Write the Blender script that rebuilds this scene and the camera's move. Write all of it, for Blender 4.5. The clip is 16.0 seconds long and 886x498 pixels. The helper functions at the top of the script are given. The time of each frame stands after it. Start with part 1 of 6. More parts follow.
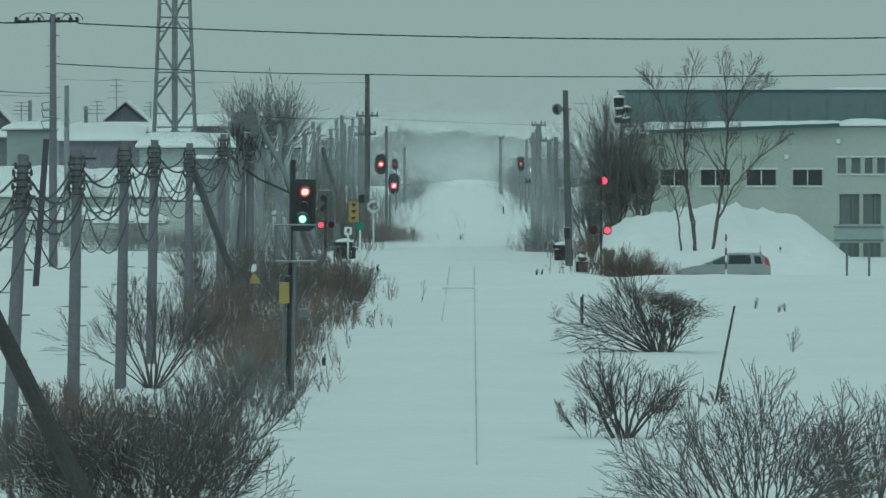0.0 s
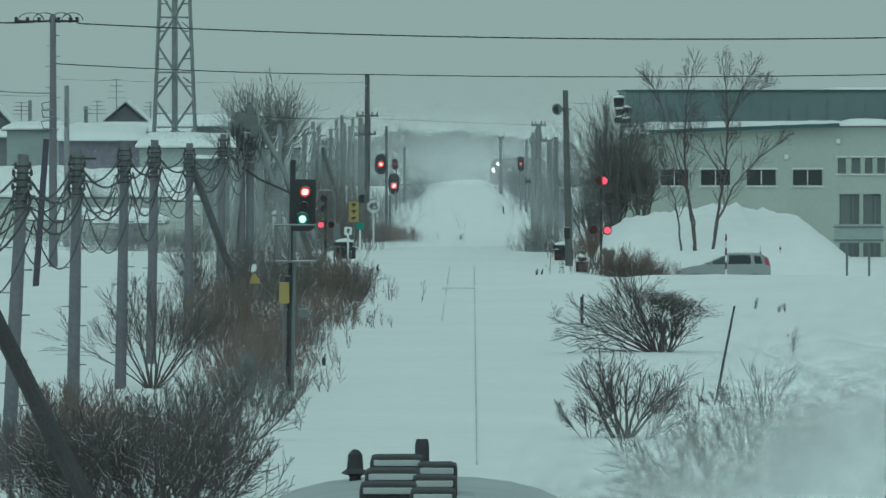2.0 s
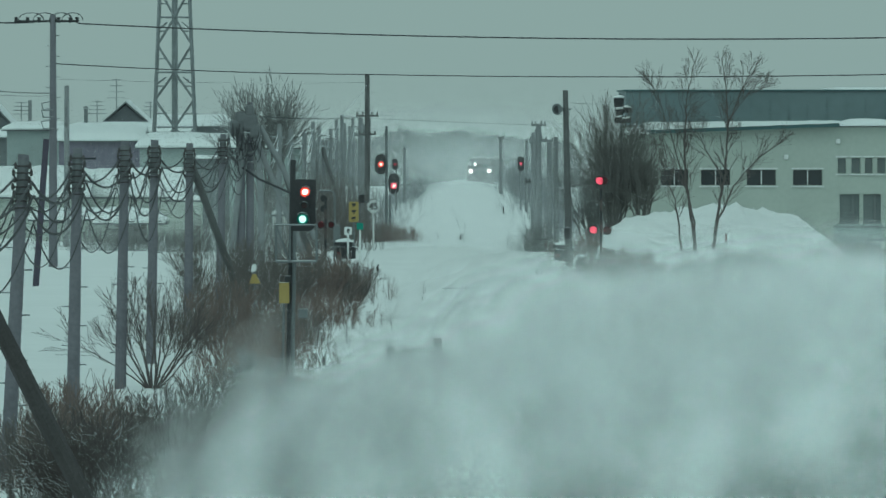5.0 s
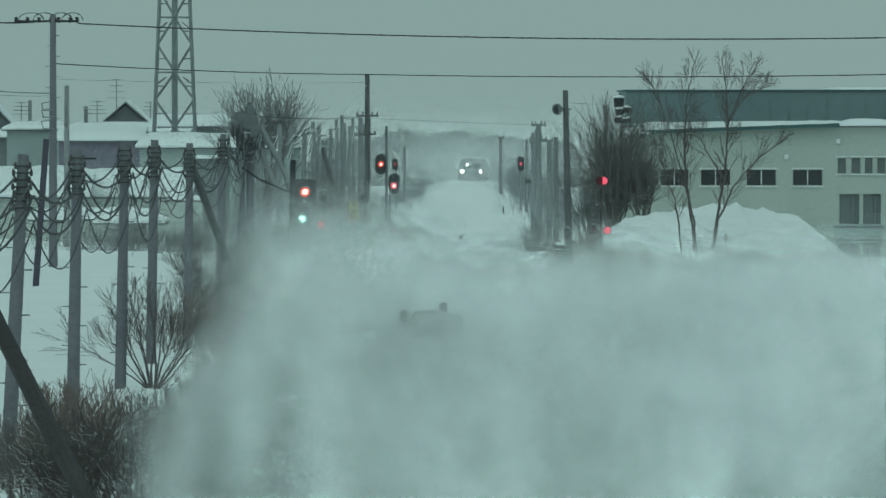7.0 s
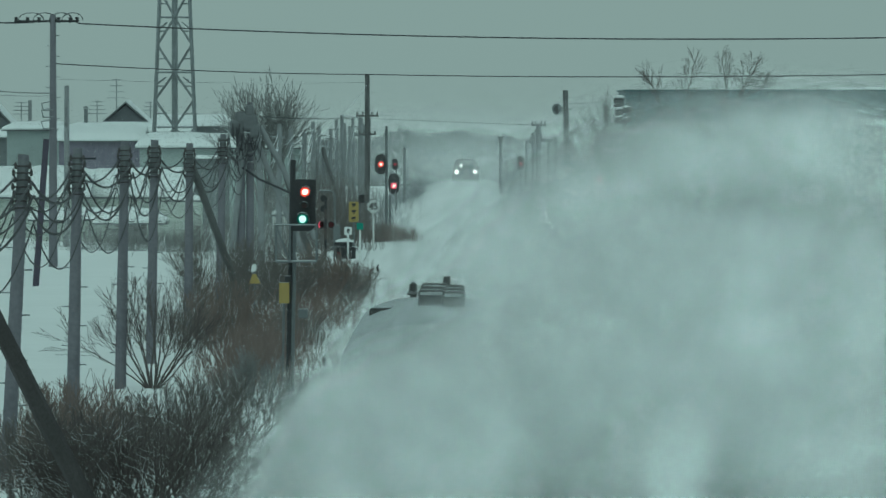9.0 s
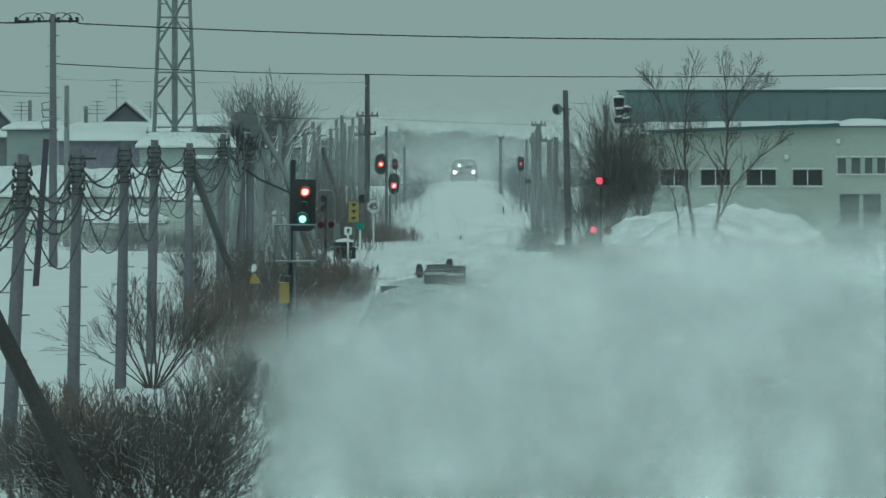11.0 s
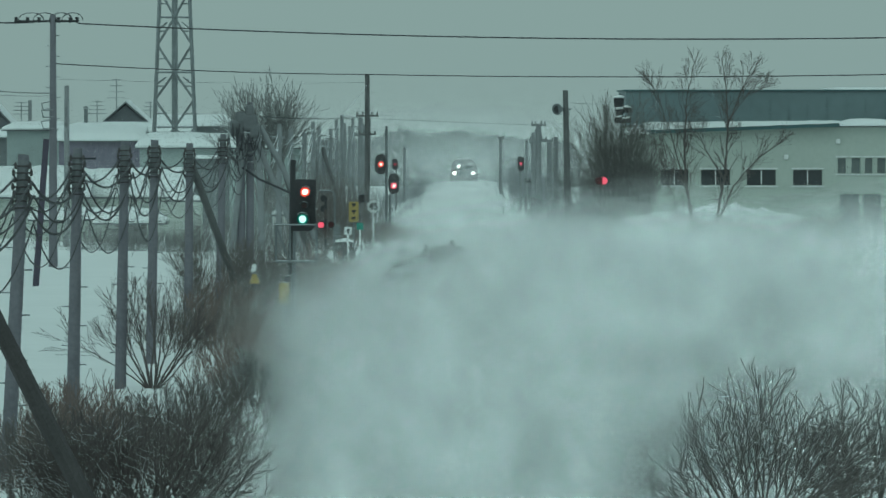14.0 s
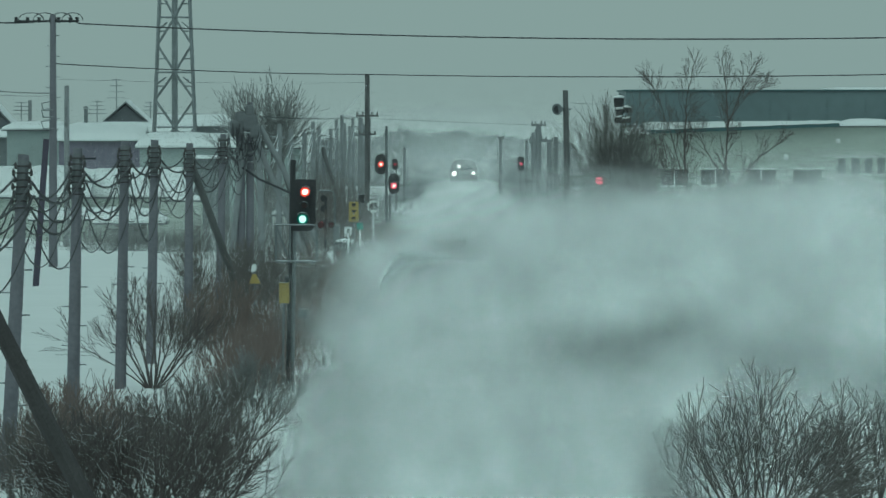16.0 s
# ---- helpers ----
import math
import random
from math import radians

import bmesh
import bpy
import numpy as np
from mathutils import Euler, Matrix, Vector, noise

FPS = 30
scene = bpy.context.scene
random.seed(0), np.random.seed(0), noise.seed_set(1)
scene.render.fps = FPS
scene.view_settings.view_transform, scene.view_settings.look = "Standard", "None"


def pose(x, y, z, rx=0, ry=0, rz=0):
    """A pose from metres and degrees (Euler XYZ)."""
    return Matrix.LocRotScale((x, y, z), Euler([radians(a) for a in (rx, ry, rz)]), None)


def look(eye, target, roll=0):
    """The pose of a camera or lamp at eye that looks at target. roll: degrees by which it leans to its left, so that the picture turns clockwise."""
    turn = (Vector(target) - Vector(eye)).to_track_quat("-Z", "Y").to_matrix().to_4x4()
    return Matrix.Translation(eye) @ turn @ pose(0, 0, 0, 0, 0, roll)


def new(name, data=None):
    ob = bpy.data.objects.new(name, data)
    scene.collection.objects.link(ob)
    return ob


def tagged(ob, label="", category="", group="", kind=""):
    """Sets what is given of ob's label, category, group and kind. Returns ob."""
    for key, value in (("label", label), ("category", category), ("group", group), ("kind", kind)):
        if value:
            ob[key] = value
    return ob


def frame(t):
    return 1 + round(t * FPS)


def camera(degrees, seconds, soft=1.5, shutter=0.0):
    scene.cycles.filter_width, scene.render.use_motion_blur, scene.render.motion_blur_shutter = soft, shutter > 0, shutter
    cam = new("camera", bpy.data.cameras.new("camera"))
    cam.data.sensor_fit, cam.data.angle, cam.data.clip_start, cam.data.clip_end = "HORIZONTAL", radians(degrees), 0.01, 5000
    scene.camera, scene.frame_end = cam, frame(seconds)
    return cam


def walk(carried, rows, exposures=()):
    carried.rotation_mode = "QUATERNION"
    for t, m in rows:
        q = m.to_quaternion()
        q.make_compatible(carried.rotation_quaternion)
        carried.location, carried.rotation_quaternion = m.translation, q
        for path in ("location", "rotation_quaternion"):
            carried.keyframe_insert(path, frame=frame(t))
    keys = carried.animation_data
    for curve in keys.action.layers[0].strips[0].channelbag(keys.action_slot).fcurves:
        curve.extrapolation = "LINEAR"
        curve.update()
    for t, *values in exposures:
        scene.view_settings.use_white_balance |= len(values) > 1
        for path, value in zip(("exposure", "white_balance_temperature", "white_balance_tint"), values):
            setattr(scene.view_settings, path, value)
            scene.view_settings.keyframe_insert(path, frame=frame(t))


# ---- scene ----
cam = camera(5.611, 16.0, soft=1.6)
STAND = pose(0.45, 0, 6.8, 90 - 0.881, 0, 0.186)
walk(cam, [(0, STAND), (16.0, STAND)], exposures=[(t, ev, 5480, tint) for t, ev, tint in ((0, -0.22, -22.5), (3.0, -0.22, -23.5), (4.2, -0.25, -24.5), (7.0, -0.34, -26), (9.0, -0.41, -26.5), (12.5, -0.34, -25), (16.0, -0.38, -25))])

# ---------------------------------------------------------------- light
world = bpy.data.worlds.new("overcast")
scene.world = world
world.use_nodes = True
wn, wl = world.node_tree.nodes, world.node_tree.links
wn.clear()
w_out, w_bg = wn.new("ShaderNodeOutputWorld"), wn.new("ShaderNodeBackground")
w_sky = wn.new("ShaderNodeTexSky")
w_sky.sky_type, w_sky.sun_disc = "NISHITA", False
w_sky.sun_elevation, w_sky.sun_rotation = radians(48), radians(200)
w_dim = wn.new("ShaderNodeVectorMath")
w_dim.operation = "SCALE"
w_dim.inputs["Scale"].default_value = 0.012
w_co, w_sep, w_ramp, w_add = wn.new("ShaderNodeTexCoord"), wn.new("ShaderNodeSeparateXYZ"), wn.new("ShaderNodeValToRGB"), wn.new("ShaderNodeMix")
w_ramp.color_ramp.elements[0].position, w_ramp.color_ramp.elements[0].color = 0.0, (0.36, 0.375, 0.38, 1)
w_ramp.color_ramp.elements[1].position, w_ramp.color_ramp.elements[1].color = 0.9, (0.50, 0.515, 0.525, 1)
w_mid = w_ramp.color_ramp.elements.new(0.02)
w_mid.color = (0.345, 0.36, 0.365, 1)
w_add.data_type, w_add.blend_type = "RGBA", "ADD"
w_add.inputs[0].default_value = 1.0
wl.new(w_co.outputs["Generated"], w_sep.inputs[0])
wl.new(w_sep.outputs["Z"], w_ramp.inputs[0])
wl.new(w_sky.outputs[0], w_dim.inputs[0])
# the overcast is brighter on the sun's side
w_sun, w_side = wn.new("ShaderNodeMath"), wn.new("ShaderNodeMix")
w_sun.operation, w_sun.use_clamp = "MULTIPLY", True
w_sun.inputs[1].default_value = -0.45
w_side.data_type, w_side.blend_type = "RGBA", "ADD"
w_side.inputs["B"].default_value = (1.0, 1.01, 1.0, 1)
wl.new(w_sep.outputs["Y"], w_sun.inputs[0])
wl.new(w_sun.outputs[0], w_side.inputs["Factor"])
wl.new(w_ramp.outputs[0], w_side.inputs["A"])
wl.new(w_side.outputs["Result"], w_add.inputs["A"])
wl.new(w_dim.outputs[0], w_add.inputs["B"])
wl.new(w_add.outputs["Result"], w_bg.inputs["Color"])
wl.new(w_bg.outputs[0], w_out.inputs["Surface"])
w_bg.inputs["Strength"].default_value = 1.0

sun = new("sun", bpy.data.lights.new("sun", "SUN"))
sun.data.energy, sun.data.angle, sun.data.color = 0.3, radians(40), (1.0, 0.98, 0.95)
sun.matrix_world = look((-60, -150, 190), (0, 0, 0))
scene.cycles.transparent_max_bounces = 420
scene.cycles.max_bounces, scene.cycles.diffuse_bounces = 16, 13


# ---------------------------------------------------------------- materials
def mat(name, base, rough=0.7, metal=0.0, grain=0.18, scale=6.0, bump=0.25, dust=0.0, frost_haze=0.0, frost_haze_scale=1.5, spec=0.35, soft=False):
    """Surface with two scales of variation, snow lying on upward faces (dust) and pale patches: rime, plus painted haze
    on far materials.
    """
    m = bpy.data.materials.new(name)
    m.use_nodes = True
    n, l = m.node_tree.nodes, m.node_tree.links
    b = n["Principled BSDF"]
    b.inputs["Roughness"].default_value, b.inputs["Metallic"].default_value = rough, metal
    b.inputs["Specular IOR Level"].default_value = spec
    co = n.new("ShaderNodeTexCoord")
    fine, broad = n.new("ShaderNodeTexNoise"), n.new("ShaderNodeTexNoise")
    fine.inputs["Scale"].default_value, broad.inputs["Scale"].default_value = scale * 4, scale * 0.35
    fine.inputs["Detail"].default_value = broad.inputs["Detail"].default_value = 3
    for t in (fine, broad):
        l.new(co.outputs["Object"], t.inputs["Vector"])
    mean = n.new("ShaderNodeMath")
    mean.operation = "ADD"
    l.new(fine.outputs[0], mean.inputs[0])
    l.new(broad.outputs[0], mean.inputs[1])
    ramp = n.new("ShaderNodeMapRange")
    ramp.inputs["From Min"].default_value, ramp.inputs["From Max"].default_value = 0.6, 1.4
    l.new(mean.outputs[0], ramp.inputs["Value"])
    mix = n.new("ShaderNodeMix")
    mix.data_type = "RGBA"
    mix.inputs["A"].default_value = (*[c * (1 - grain) for c in base], 1)
    mix.inputs["B"].default_value = (*[min(1, c * (1 + grain)) for c in base], 1)
    l.new(ramp.outputs[0], mix.inputs["Factor"])
    colour = mix.outputs["Result"]
    if frost_haze:
        ice = n.new("ShaderNodeTexNoise")
        ice.inputs["Scale"].default_value, ice.inputs["Detail"].default_value = frost_haze_scale, 4
        l.new(co.outputs["Object"], ice.inputs["Vector"])
        ir = n.new("ShaderNodeMapRange")
        ir.inputs["From Min"].default_value, ir.inputs["From Max"].default_value = 0.3, 0.7
        ir.inputs["To Min"].default_value, ir.inputs["To Max"].default_value = frost_haze * 0.6, min(1, frost_haze * 1.4)
        l.new(ice.outputs[0], ir.inputs["Value"])
        im = n.new("ShaderNodeMix")
        im.data_type = "RGBA"
        im.inputs["B"].default_value = (0.62, 0.66, 0.68, 1)
        l.new(ir.outputs[0], im.inputs["Factor"])
        l.new(colour, im.inputs["A"])
        colour = im.outputs["Result"]
    if dust:
        ge, sp, dr, dm = n.new("ShaderNodeNewGeometry"), n.new("ShaderNodeSeparateXYZ"), n.new("ShaderNodeMapRange"), n.new("ShaderNodeMix")
        l.new(ge.outputs["Normal"], sp.inputs[0])
        l.new(sp.outputs["Z"], dr.inputs["Value"])
        dr.inputs["From Min"].default_value, dr.inputs["From Max"].default_value = 0.95 - dust * 0.7, 1.05 - dust * 0.5
        dm.data_type = "RGBA"
        dm.inputs["B"].default_value = (0.8, 0.82, 0.84, 1)
        l.new(dr.outputs[0], dm.inputs["Factor"])
        l.new(colour, dm.inputs["A"])
        colour = dm.outputs["Result"]
    l.new(colour, b.inputs["Base Color"])
    if soft:
        # fixed normal evens out the shading of far twigs, as haze would
        nv = n.new("ShaderNodeCombineXYZ")
        nv.inputs["Y"].default_value, nv.inputs["Z"].default_value = -0.7, 0.71
        l.new(nv.outputs[0], b.inputs["Normal"])
    elif bump:
        bp = n.new("ShaderNodeBump")
        bp.inputs["Strength"].default_value, bp.inputs["Distance"].default_value = bump, 0.02
        l.new(fine.outputs[0], bp.inputs["Height"])
        l.new(bp.outputs[0], b.inputs["Normal"])
    return m


def glow(name, colour, strength):
    m = bpy.data.materials.new(name)
    m.use_nodes = True
    b = m.node_tree.nodes["Principled BSDF"]
    b.inputs["Base Color"].default_value = (*[c * 0.3 for c in colour], 1)
    b.inputs["Emission Color"].default_value, b.inputs["Emission Strength"].default_value = (*colour, 1), strength
    b.inputs["Roughness"].default_value = 0.3
    return m


def glass(name, tint):
    m = bpy.data.materials.new(name)
    m.use_nodes = True
    b = m.node_tree.nodes["Principled BSDF"]
    b.inputs["Base Color"].default_value = (*tint, 1)
    b.inputs["Roughness"].default_value, b.inputs["Specular IOR Level"].default_value = 0.12, 0.5
    return m


def mist(name, thick, scale, seed, ragged):
    """Blown snow: each skin of a puff lets most light through; its edge breaks up into wisps. Drifting grains scatter light evenly, whichever way a skin faces."""
    m = bpy.data.materials.new(name)
    m.use_nodes = True
    n, l = m.node_tree.nodes, m.node_tree.links
    n.clear()
    out, mix, clear, last = n.new("ShaderNodeOutputMaterial"), n.new("ShaderNodeMixShader"), n.new("ShaderNodeBsdfTransparent"), None
    for kind, sign in (("ShaderNodeBsdfDiffuse", 1), ("ShaderNodeBsdfTranslucent", -1), ("ShaderNodeBsdfDiffuse", -1), ("ShaderNodeBsdfTranslucent", 1)):
        lobe, even = n.new(kind), n.new("ShaderNodeCombineXYZ")
        lobe.inputs["Color"].default_value = (0.458, 0.466, 0.463, 1)
        even.inputs["Y"].default_value, even.inputs["Z"].default_value = -0.95 * sign, 0.31 * sign
        l.new(even.outputs[0], lobe.inputs["Normal"])
        if last:
            add = n.new("ShaderNodeAddShader")
            l.new(last.outputs[0], add.inputs[0])
            l.new(lobe.outputs[0], add.inputs[1])
            lobe = add
        last = lobe
    co, wisp, shift = n.new("ShaderNodeTexCoord"), n.new("ShaderNodeTexNoise"), n.new("ShaderNodeMath")
    wisp.noise_dimensions = "4D"
    wisp.inputs["W"].default_value = seed
    wisp.inputs["Scale"].default_value, wisp.inputs["Detail"].default_value, wisp.inputs["Roughness"].default_value = scale, 4, 0.6
    l.new(co.outputs["Object"], wisp.inputs["Vector"])
    shift.operation = "MULTIPLY_ADD"
    shift.inputs[1].default_value, shift.inputs[2].default_value = ragged, -0.5 * ragged
    l.new(wisp.outputs[0], shift.inputs[0])
    far, edge, fall = n.new("ShaderNodeVectorMath"), n.new("ShaderNodeMath"), n.new("ShaderNodeMapRange")
    far.operation, edge.operation, fall.interpolation_type = "LENGTH", "ADD", "SMOOTHSTEP"
    l.new(co.outputs["Object"], far.inputs[0])
    l.new(far.outputs["Value"], edge.inputs[0])
    l.new(shift.outputs[0], edge.inputs[1])
    l.new(edge.outputs[0], fall.inputs["Value"])
    fall.inputs["From Min"].default_value, fall.inputs["From Max"].default_value = 0.35, 1.0
    fall.inputs["To Min"].default_value, fall.inputs["To Max"].default_value = thick, 0.0
    l.new(fall.outputs[0], mix.inputs[0])
    l.new(clear.outputs[0], mix.inputs[1])
    l.new(last.outputs[0], mix.inputs[2])
    l.new(mix.outputs[0], out.inputs["Surface"])
    return m


SNOW = mat("snow", (0.78, 0.79, 0.78), rough=0.85, grain=0.045, scale=0.35, bump=0.25, spec=0.15)
ROOF_SNOW = mat("roof_snow", (0.74, 0.755, 0.75), rough=0.85, grain=0.04, scale=0.6, bump=0.15, spec=0.15)
CONCRETE = mat("weathered_concrete", (0.155, 0.15, 0.168), grain=0.22, scale=3, dust=0.3)
WOOD_DARK = mat("creosoted_wood", (0.06, 0.055, 0.055), grain=0.3, scale=6, dust=0.4)
WOOD_GREY = mat("weathered_wood", (0.11, 0.11, 0.11), grain=0.25, scale=6, dust=0.4)
STEEL = mat("galvanised_steel", (0.16, 0.17, 0.175), rough=0.55, metal=0.3, grain=0.15, dust=0.4)
# far copies of steel and pole, their colour paled to stand in for haze
STEEL_FAR = mat("hazed_steel", (0.15, 0.16, 0.165), rough=0.7, grain=0.1, frost_haze=0.12)
POLE_FAR = mat("hazed_pole", (0.16, 0.16, 0.165), rough=0.8, grain=0.2, dust=0.4, frost_haze=0.14)
POLE_DARK = mat("rimed_dark_iron", (0.095, 0.095, 0.1), rough=0.8, grain=0.25, frost_haze=0.08)
POST_PURPLE = mat("purplish_brown_post", (0.07, 0.06, 0.085), rough=0.6, grain=0.2, scale=3, dust=0.3)
BLACK = mat("black_enamel", (0.035, 0.035, 0.038), rough=0.5, grain=0.3, dust=0.5)
CABLE = mat("cable_rubber", (0.06, 0.06, 0.065), rough=0.8, grain=0.2)
BARK_NEAR = mat("shrub_bark", (0.14, 0.127, 0.12), rough=0.9, grain=0.3, scale=8, dust=0.5)
BARK_MID = mat("grey_tree_bark", (0.15, 0.145, 0.138), rough=0.9, grain=0.3, scale=8, dust=0.3)
BARK_DARK = mat("wet_shrub_bark", (0.107, 0.094, 0.09), rough=0.9, grain=0.3, scale=8, dust=0.3)
BARK_BROWN = mat("brown_twigs", (0.18, 0.142, 0.128), rough=0.9, grain=0.25, scale=4, dust=0.15)
BARK_RIME = mat("rimed_twigs", (0.15, 0.145, 0.14), rough=0.9, grain=0.2, scale=4, dust=0.3, frost_haze=0.12, frost_haze_scale=0.8)
BARK_WOOD = mat("distant_wood_bark", (0.15, 0.155, 0.165), rough=1.0, grain=0.1, scale=0.2, bump=0, soft=True)
# pale colour carries the haze over the distant brush, besides its rime
BARK_FAR = mat("hazed_rimed_trees", (0.28, 0.285, 0.30), rough=1.0, grain=0.08, scale=0.4, bump=0, soft=True, frost_haze=0.12, frost_haze_scale=0.2)
YELLOW = mat("yellow_paint", (0.33, 0.25, 0.085), rough=0.5, grain=0.12, dust=0.3)
WHITE = mat("white_paint", (0.68, 0.69, 0.68), rough=0.5, grain=0.06, dust=0.4)
GREEN_SIGN = mat("green_paint", (0.04, 0.22, 0.16), rough=0.5, grain=0.1)
RED_PAINT = mat("red_paint", (0.12, 0.03, 0.03), rough=0.5, grain=0.15)
WALL_PALE = mat("pale_render", (0.41, 0.44, 0.40), rough=0.85, grain=0.07, scale=1.2, bump=0.15)
WALL_GREEN = mat("grey_green_cladding", (0.30, 0.34, 0.33), rough=0.75, grain=0.08, scale=1.0)
WALL_PURPLE = mat("mauve_sheet_metal", (0.17, 0.155, 0.20), rough=0.6, grain=0.12, scale=1.0)
WALL_GREY = mat("grey_cladding", (0.15, 0.16, 0.165), rough=0.8, grain=0.12, scale=1.0)
WALL_BROWN = mat("brown_boards", (0.10, 0.085, 0.08), rough=0.8, grain=0.2, scale=2.0)
FASCIA = mat("dark_teal_fascia", (0.07, 0.12, 0.125), rough=0.5, grain=0.1)
ROOF_BLUE = mat("blue_grey_metal_roof", (0.17, 0.215, 0.225), rough=0.5, grain=0.08, scale=0.6)
GABLE = mat("slate_grey_gable", (0.12, 0.125, 0.135), rough=0.7, grain=0.12)
PANE = glass("dark_window_glass", (0.03, 0.035, 0.04))
PANE_GREEN = glass("greenish_car_glass", (0.06, 0.085, 0.075))
# pale colour; on the trains it blends the windows into haze and snow cloud
PANE_PALE = glass("pale_window_glass", (0.14, 0.16, 0.16))
SILVER = mat("silver_car_paint", (0.30, 0.315, 0.315), rough=0.35, metal=0.4, grain=0.05, bump=0.02, dust=0.2)
RUBBER = mat("tyre_rubber", (0.02, 0.02, 0.022), rough=0.8)
TAIL_RED = mat("tail_lamp_plastic", (0.30, 0.07, 0.09), rough=0.3, grain=0.05)
TRAIN_ROOF = mat("sooty_grey_roof", (0.34, 0.35, 0.35), rough=0.7, grain=0.12, scale=1.0, frost_haze=0.2)
# cream lightened in colour to stand in for snow cloud over the body
TRAIN_SIDE = mat("cloud_paled_cream_paint", (0.60, 0.61, 0.60), rough=0.45, grain=0.06, scale=1.0, dust=0.5)
# haze tone put into the colour of the coming train's front
TRAIN_FAR = mat("hazed_train_front", (0.24, 0.22, 0.225), rough=0.8, grain=0.15, frost_haze=0.2)
TRAIN_DARK = mat("sooty_black_steel", (0.05, 0.048, 0.05), rough=0.75, grain=0.3, dust=0.0)
RAIL_STEEL = mat("rail_steel", (0.24, 0.24, 0.235), rough=0.7, metal=0.1, grain=0.3, scale=0.3, frost_haze=0.68, frost_haze_scale=0.12)
GLOW_RED = glow("red_signal_lens", (1.0, 0.06, 0.04), 1.4)
GLOW_CORE = glow("signal_lens_core", (1.0, 0.72, 0.62), 2.2)
GLOW_PINK = glow("far_red_lens", (1.0, 0.09, 0.16), 1.15)
GLOW_GREEN = glow("green_signal_lens", (0.80, 1.0, 0.92), 1.7)
GLASS_GREEN = glow("green_lens_rim", (0.02, 0.42, 0.30), 0.22)
GLASS_RED = glow("dim_red_lens", (0.6, 0.05, 0.09), 0.5)
GLOW_WHITE = glow("headlight_lens", (1.0, 0.90, 0.87), 4.0)
LENS_DARK = glass("unlit_red_lens", (0.05, 0.012, 0.014))


# ---------------------------------------------------------------- building helpers
class Form:
    """Collects the corners and faces of one mesh."""

    def __init__(self):
        self.v, self.f, self.ids = [], [], []

    def tube(self, pts, radii, n=6, cap=True, mat_id=0):
        pts = [Vector(p) for p in pts]
        if not isinstance(radii, (list, tuple)):
            radii = [radii] * len(pts)
        start = len(self.v)
        for i, p in enumerate(pts):
            d = (pts[min(i + 1, len(pts) - 1)] - pts[max(i - 1, 0)]).normalized()
            a = d.cross(Vector((0.13, 0.97, 0.21) if abs(d.y) < 0.9 else (0.97, 0.13, 0.21))).normalized()
            b = d.cross(a)
            for k in range(n):
                w = 2 * math.pi * k / n
                self.v.append(p + (a * math.cos(w) + b * math.sin(w)) * radii[i])
        for i in range(len(pts) - 1):
            for k in range(n):
                q = start + i * n
                self.f.append((q + k, q + (k + 1) % n, q + n + (k + 1) % n, q + n + k))
                self.ids.append(mat_id)
        if cap:
            self.f.append(tuple(start + k for k in reversed(range(n))))
            self.f.append(tuple(start + (len(pts) - 1) * n + k for k in range(n)))
            self.ids += [mat_id, mat_id]
        return self

    def box(self, x0, x1, y0, y1, z0, z1, bevel=0.0, mat_id=0):
        s, c = len(self.v), min(bevel, (x1 - x0) / 3, (y1 - y0) / 3, (z1 - z0) / 3)
        if c <= 0:
            self.v += [Vector((x, y, z)) for z in (z0, z1) for y in (y0, y1) for x in (x0, x1)]
            quads = [(0, 2, 3, 1), (4, 5, 7, 6), (0, 1, 5, 4), (2, 6, 7, 3), (0, 4, 6, 2), (1, 3, 7, 5)]
            self.f += [tuple(s + i for i in q) for q in quads]
            self.ids += [mat_id] * 6
            return self
        # rounded in all three directions: each corner is cut into three points
        bm = bmesh.new()
        bmesh.ops.create_cube(bm, size=1.0)
        for q in bm.verts:
            q.co = Vector((x0 + (q.co.x + 0.5) * (x1 - x0), y0 + (q.co.y + 0.5) * (y1 - y0), z0 + (q.co.z + 0.5) * (z1 - z0)))
        bmesh.ops.bevel(bm, geom=list(bm.edges), offset=c, segments=2, affect="EDGES", profile=0.6)
        self.join(bm, mat_id)
        return self

    def join(self, bm, mat_id=0):
        s = len(self.v)
        bm.verts.index_update()
        self.v += [q.co.copy() for q in bm.verts]
        self.f += [tuple(s + q.index for q in face.verts) for face in bm.faces]
        self.ids += [mat_id] * len(bm.faces)
        bm.free()
        return self

    def prism(self, outline, y0, y1, mat_id=0):
        """Outline of (x, z) points, drawn out along y."""
        s, n = len(self.v), len(outline)
        self.v += [Vector((x, y0, z)) for x, z in outline] + [Vector((x, y1, z)) for x, z in outline]
        self.f += [tuple(range(s, s + n)), tuple(reversed(range(s + n, s + 2 * n)))]
        self.f += [(s + i, s + n + i, s + n + (i + 1) % n, s + (i + 1) % n) for i in range(n)]
        self.ids += [mat_id] * (n + 2)
        return self

    def disc(self, x, y, z, r, y1=None, n=18, mat_id=0):
        """A round plate that faces along y."""
        return self.prism([(x + r * math.cos(2 * math.pi * k / n), z + r * math.sin(2 * math.pi * k / n)) for k in range(n)], y, y + 0.02 if y1 is None else y1, mat_id)

    def done(self, name, mats, smooth=False):
        me = bpy.data.meshes.new(name)
        me.from_pydata([tuple(p) for p in self.v], [], self.f)
        for m in mats if isinstance(mats, (list, tuple)) else [mats]:
            me.materials.append(m)
        me.polygons.foreach_set("material_index", self.ids)
        if smooth:
            me.polygons.foreach_set("use_smooth", [True] * len(me.polygons))
        me.validate()
        me.update()
        return me


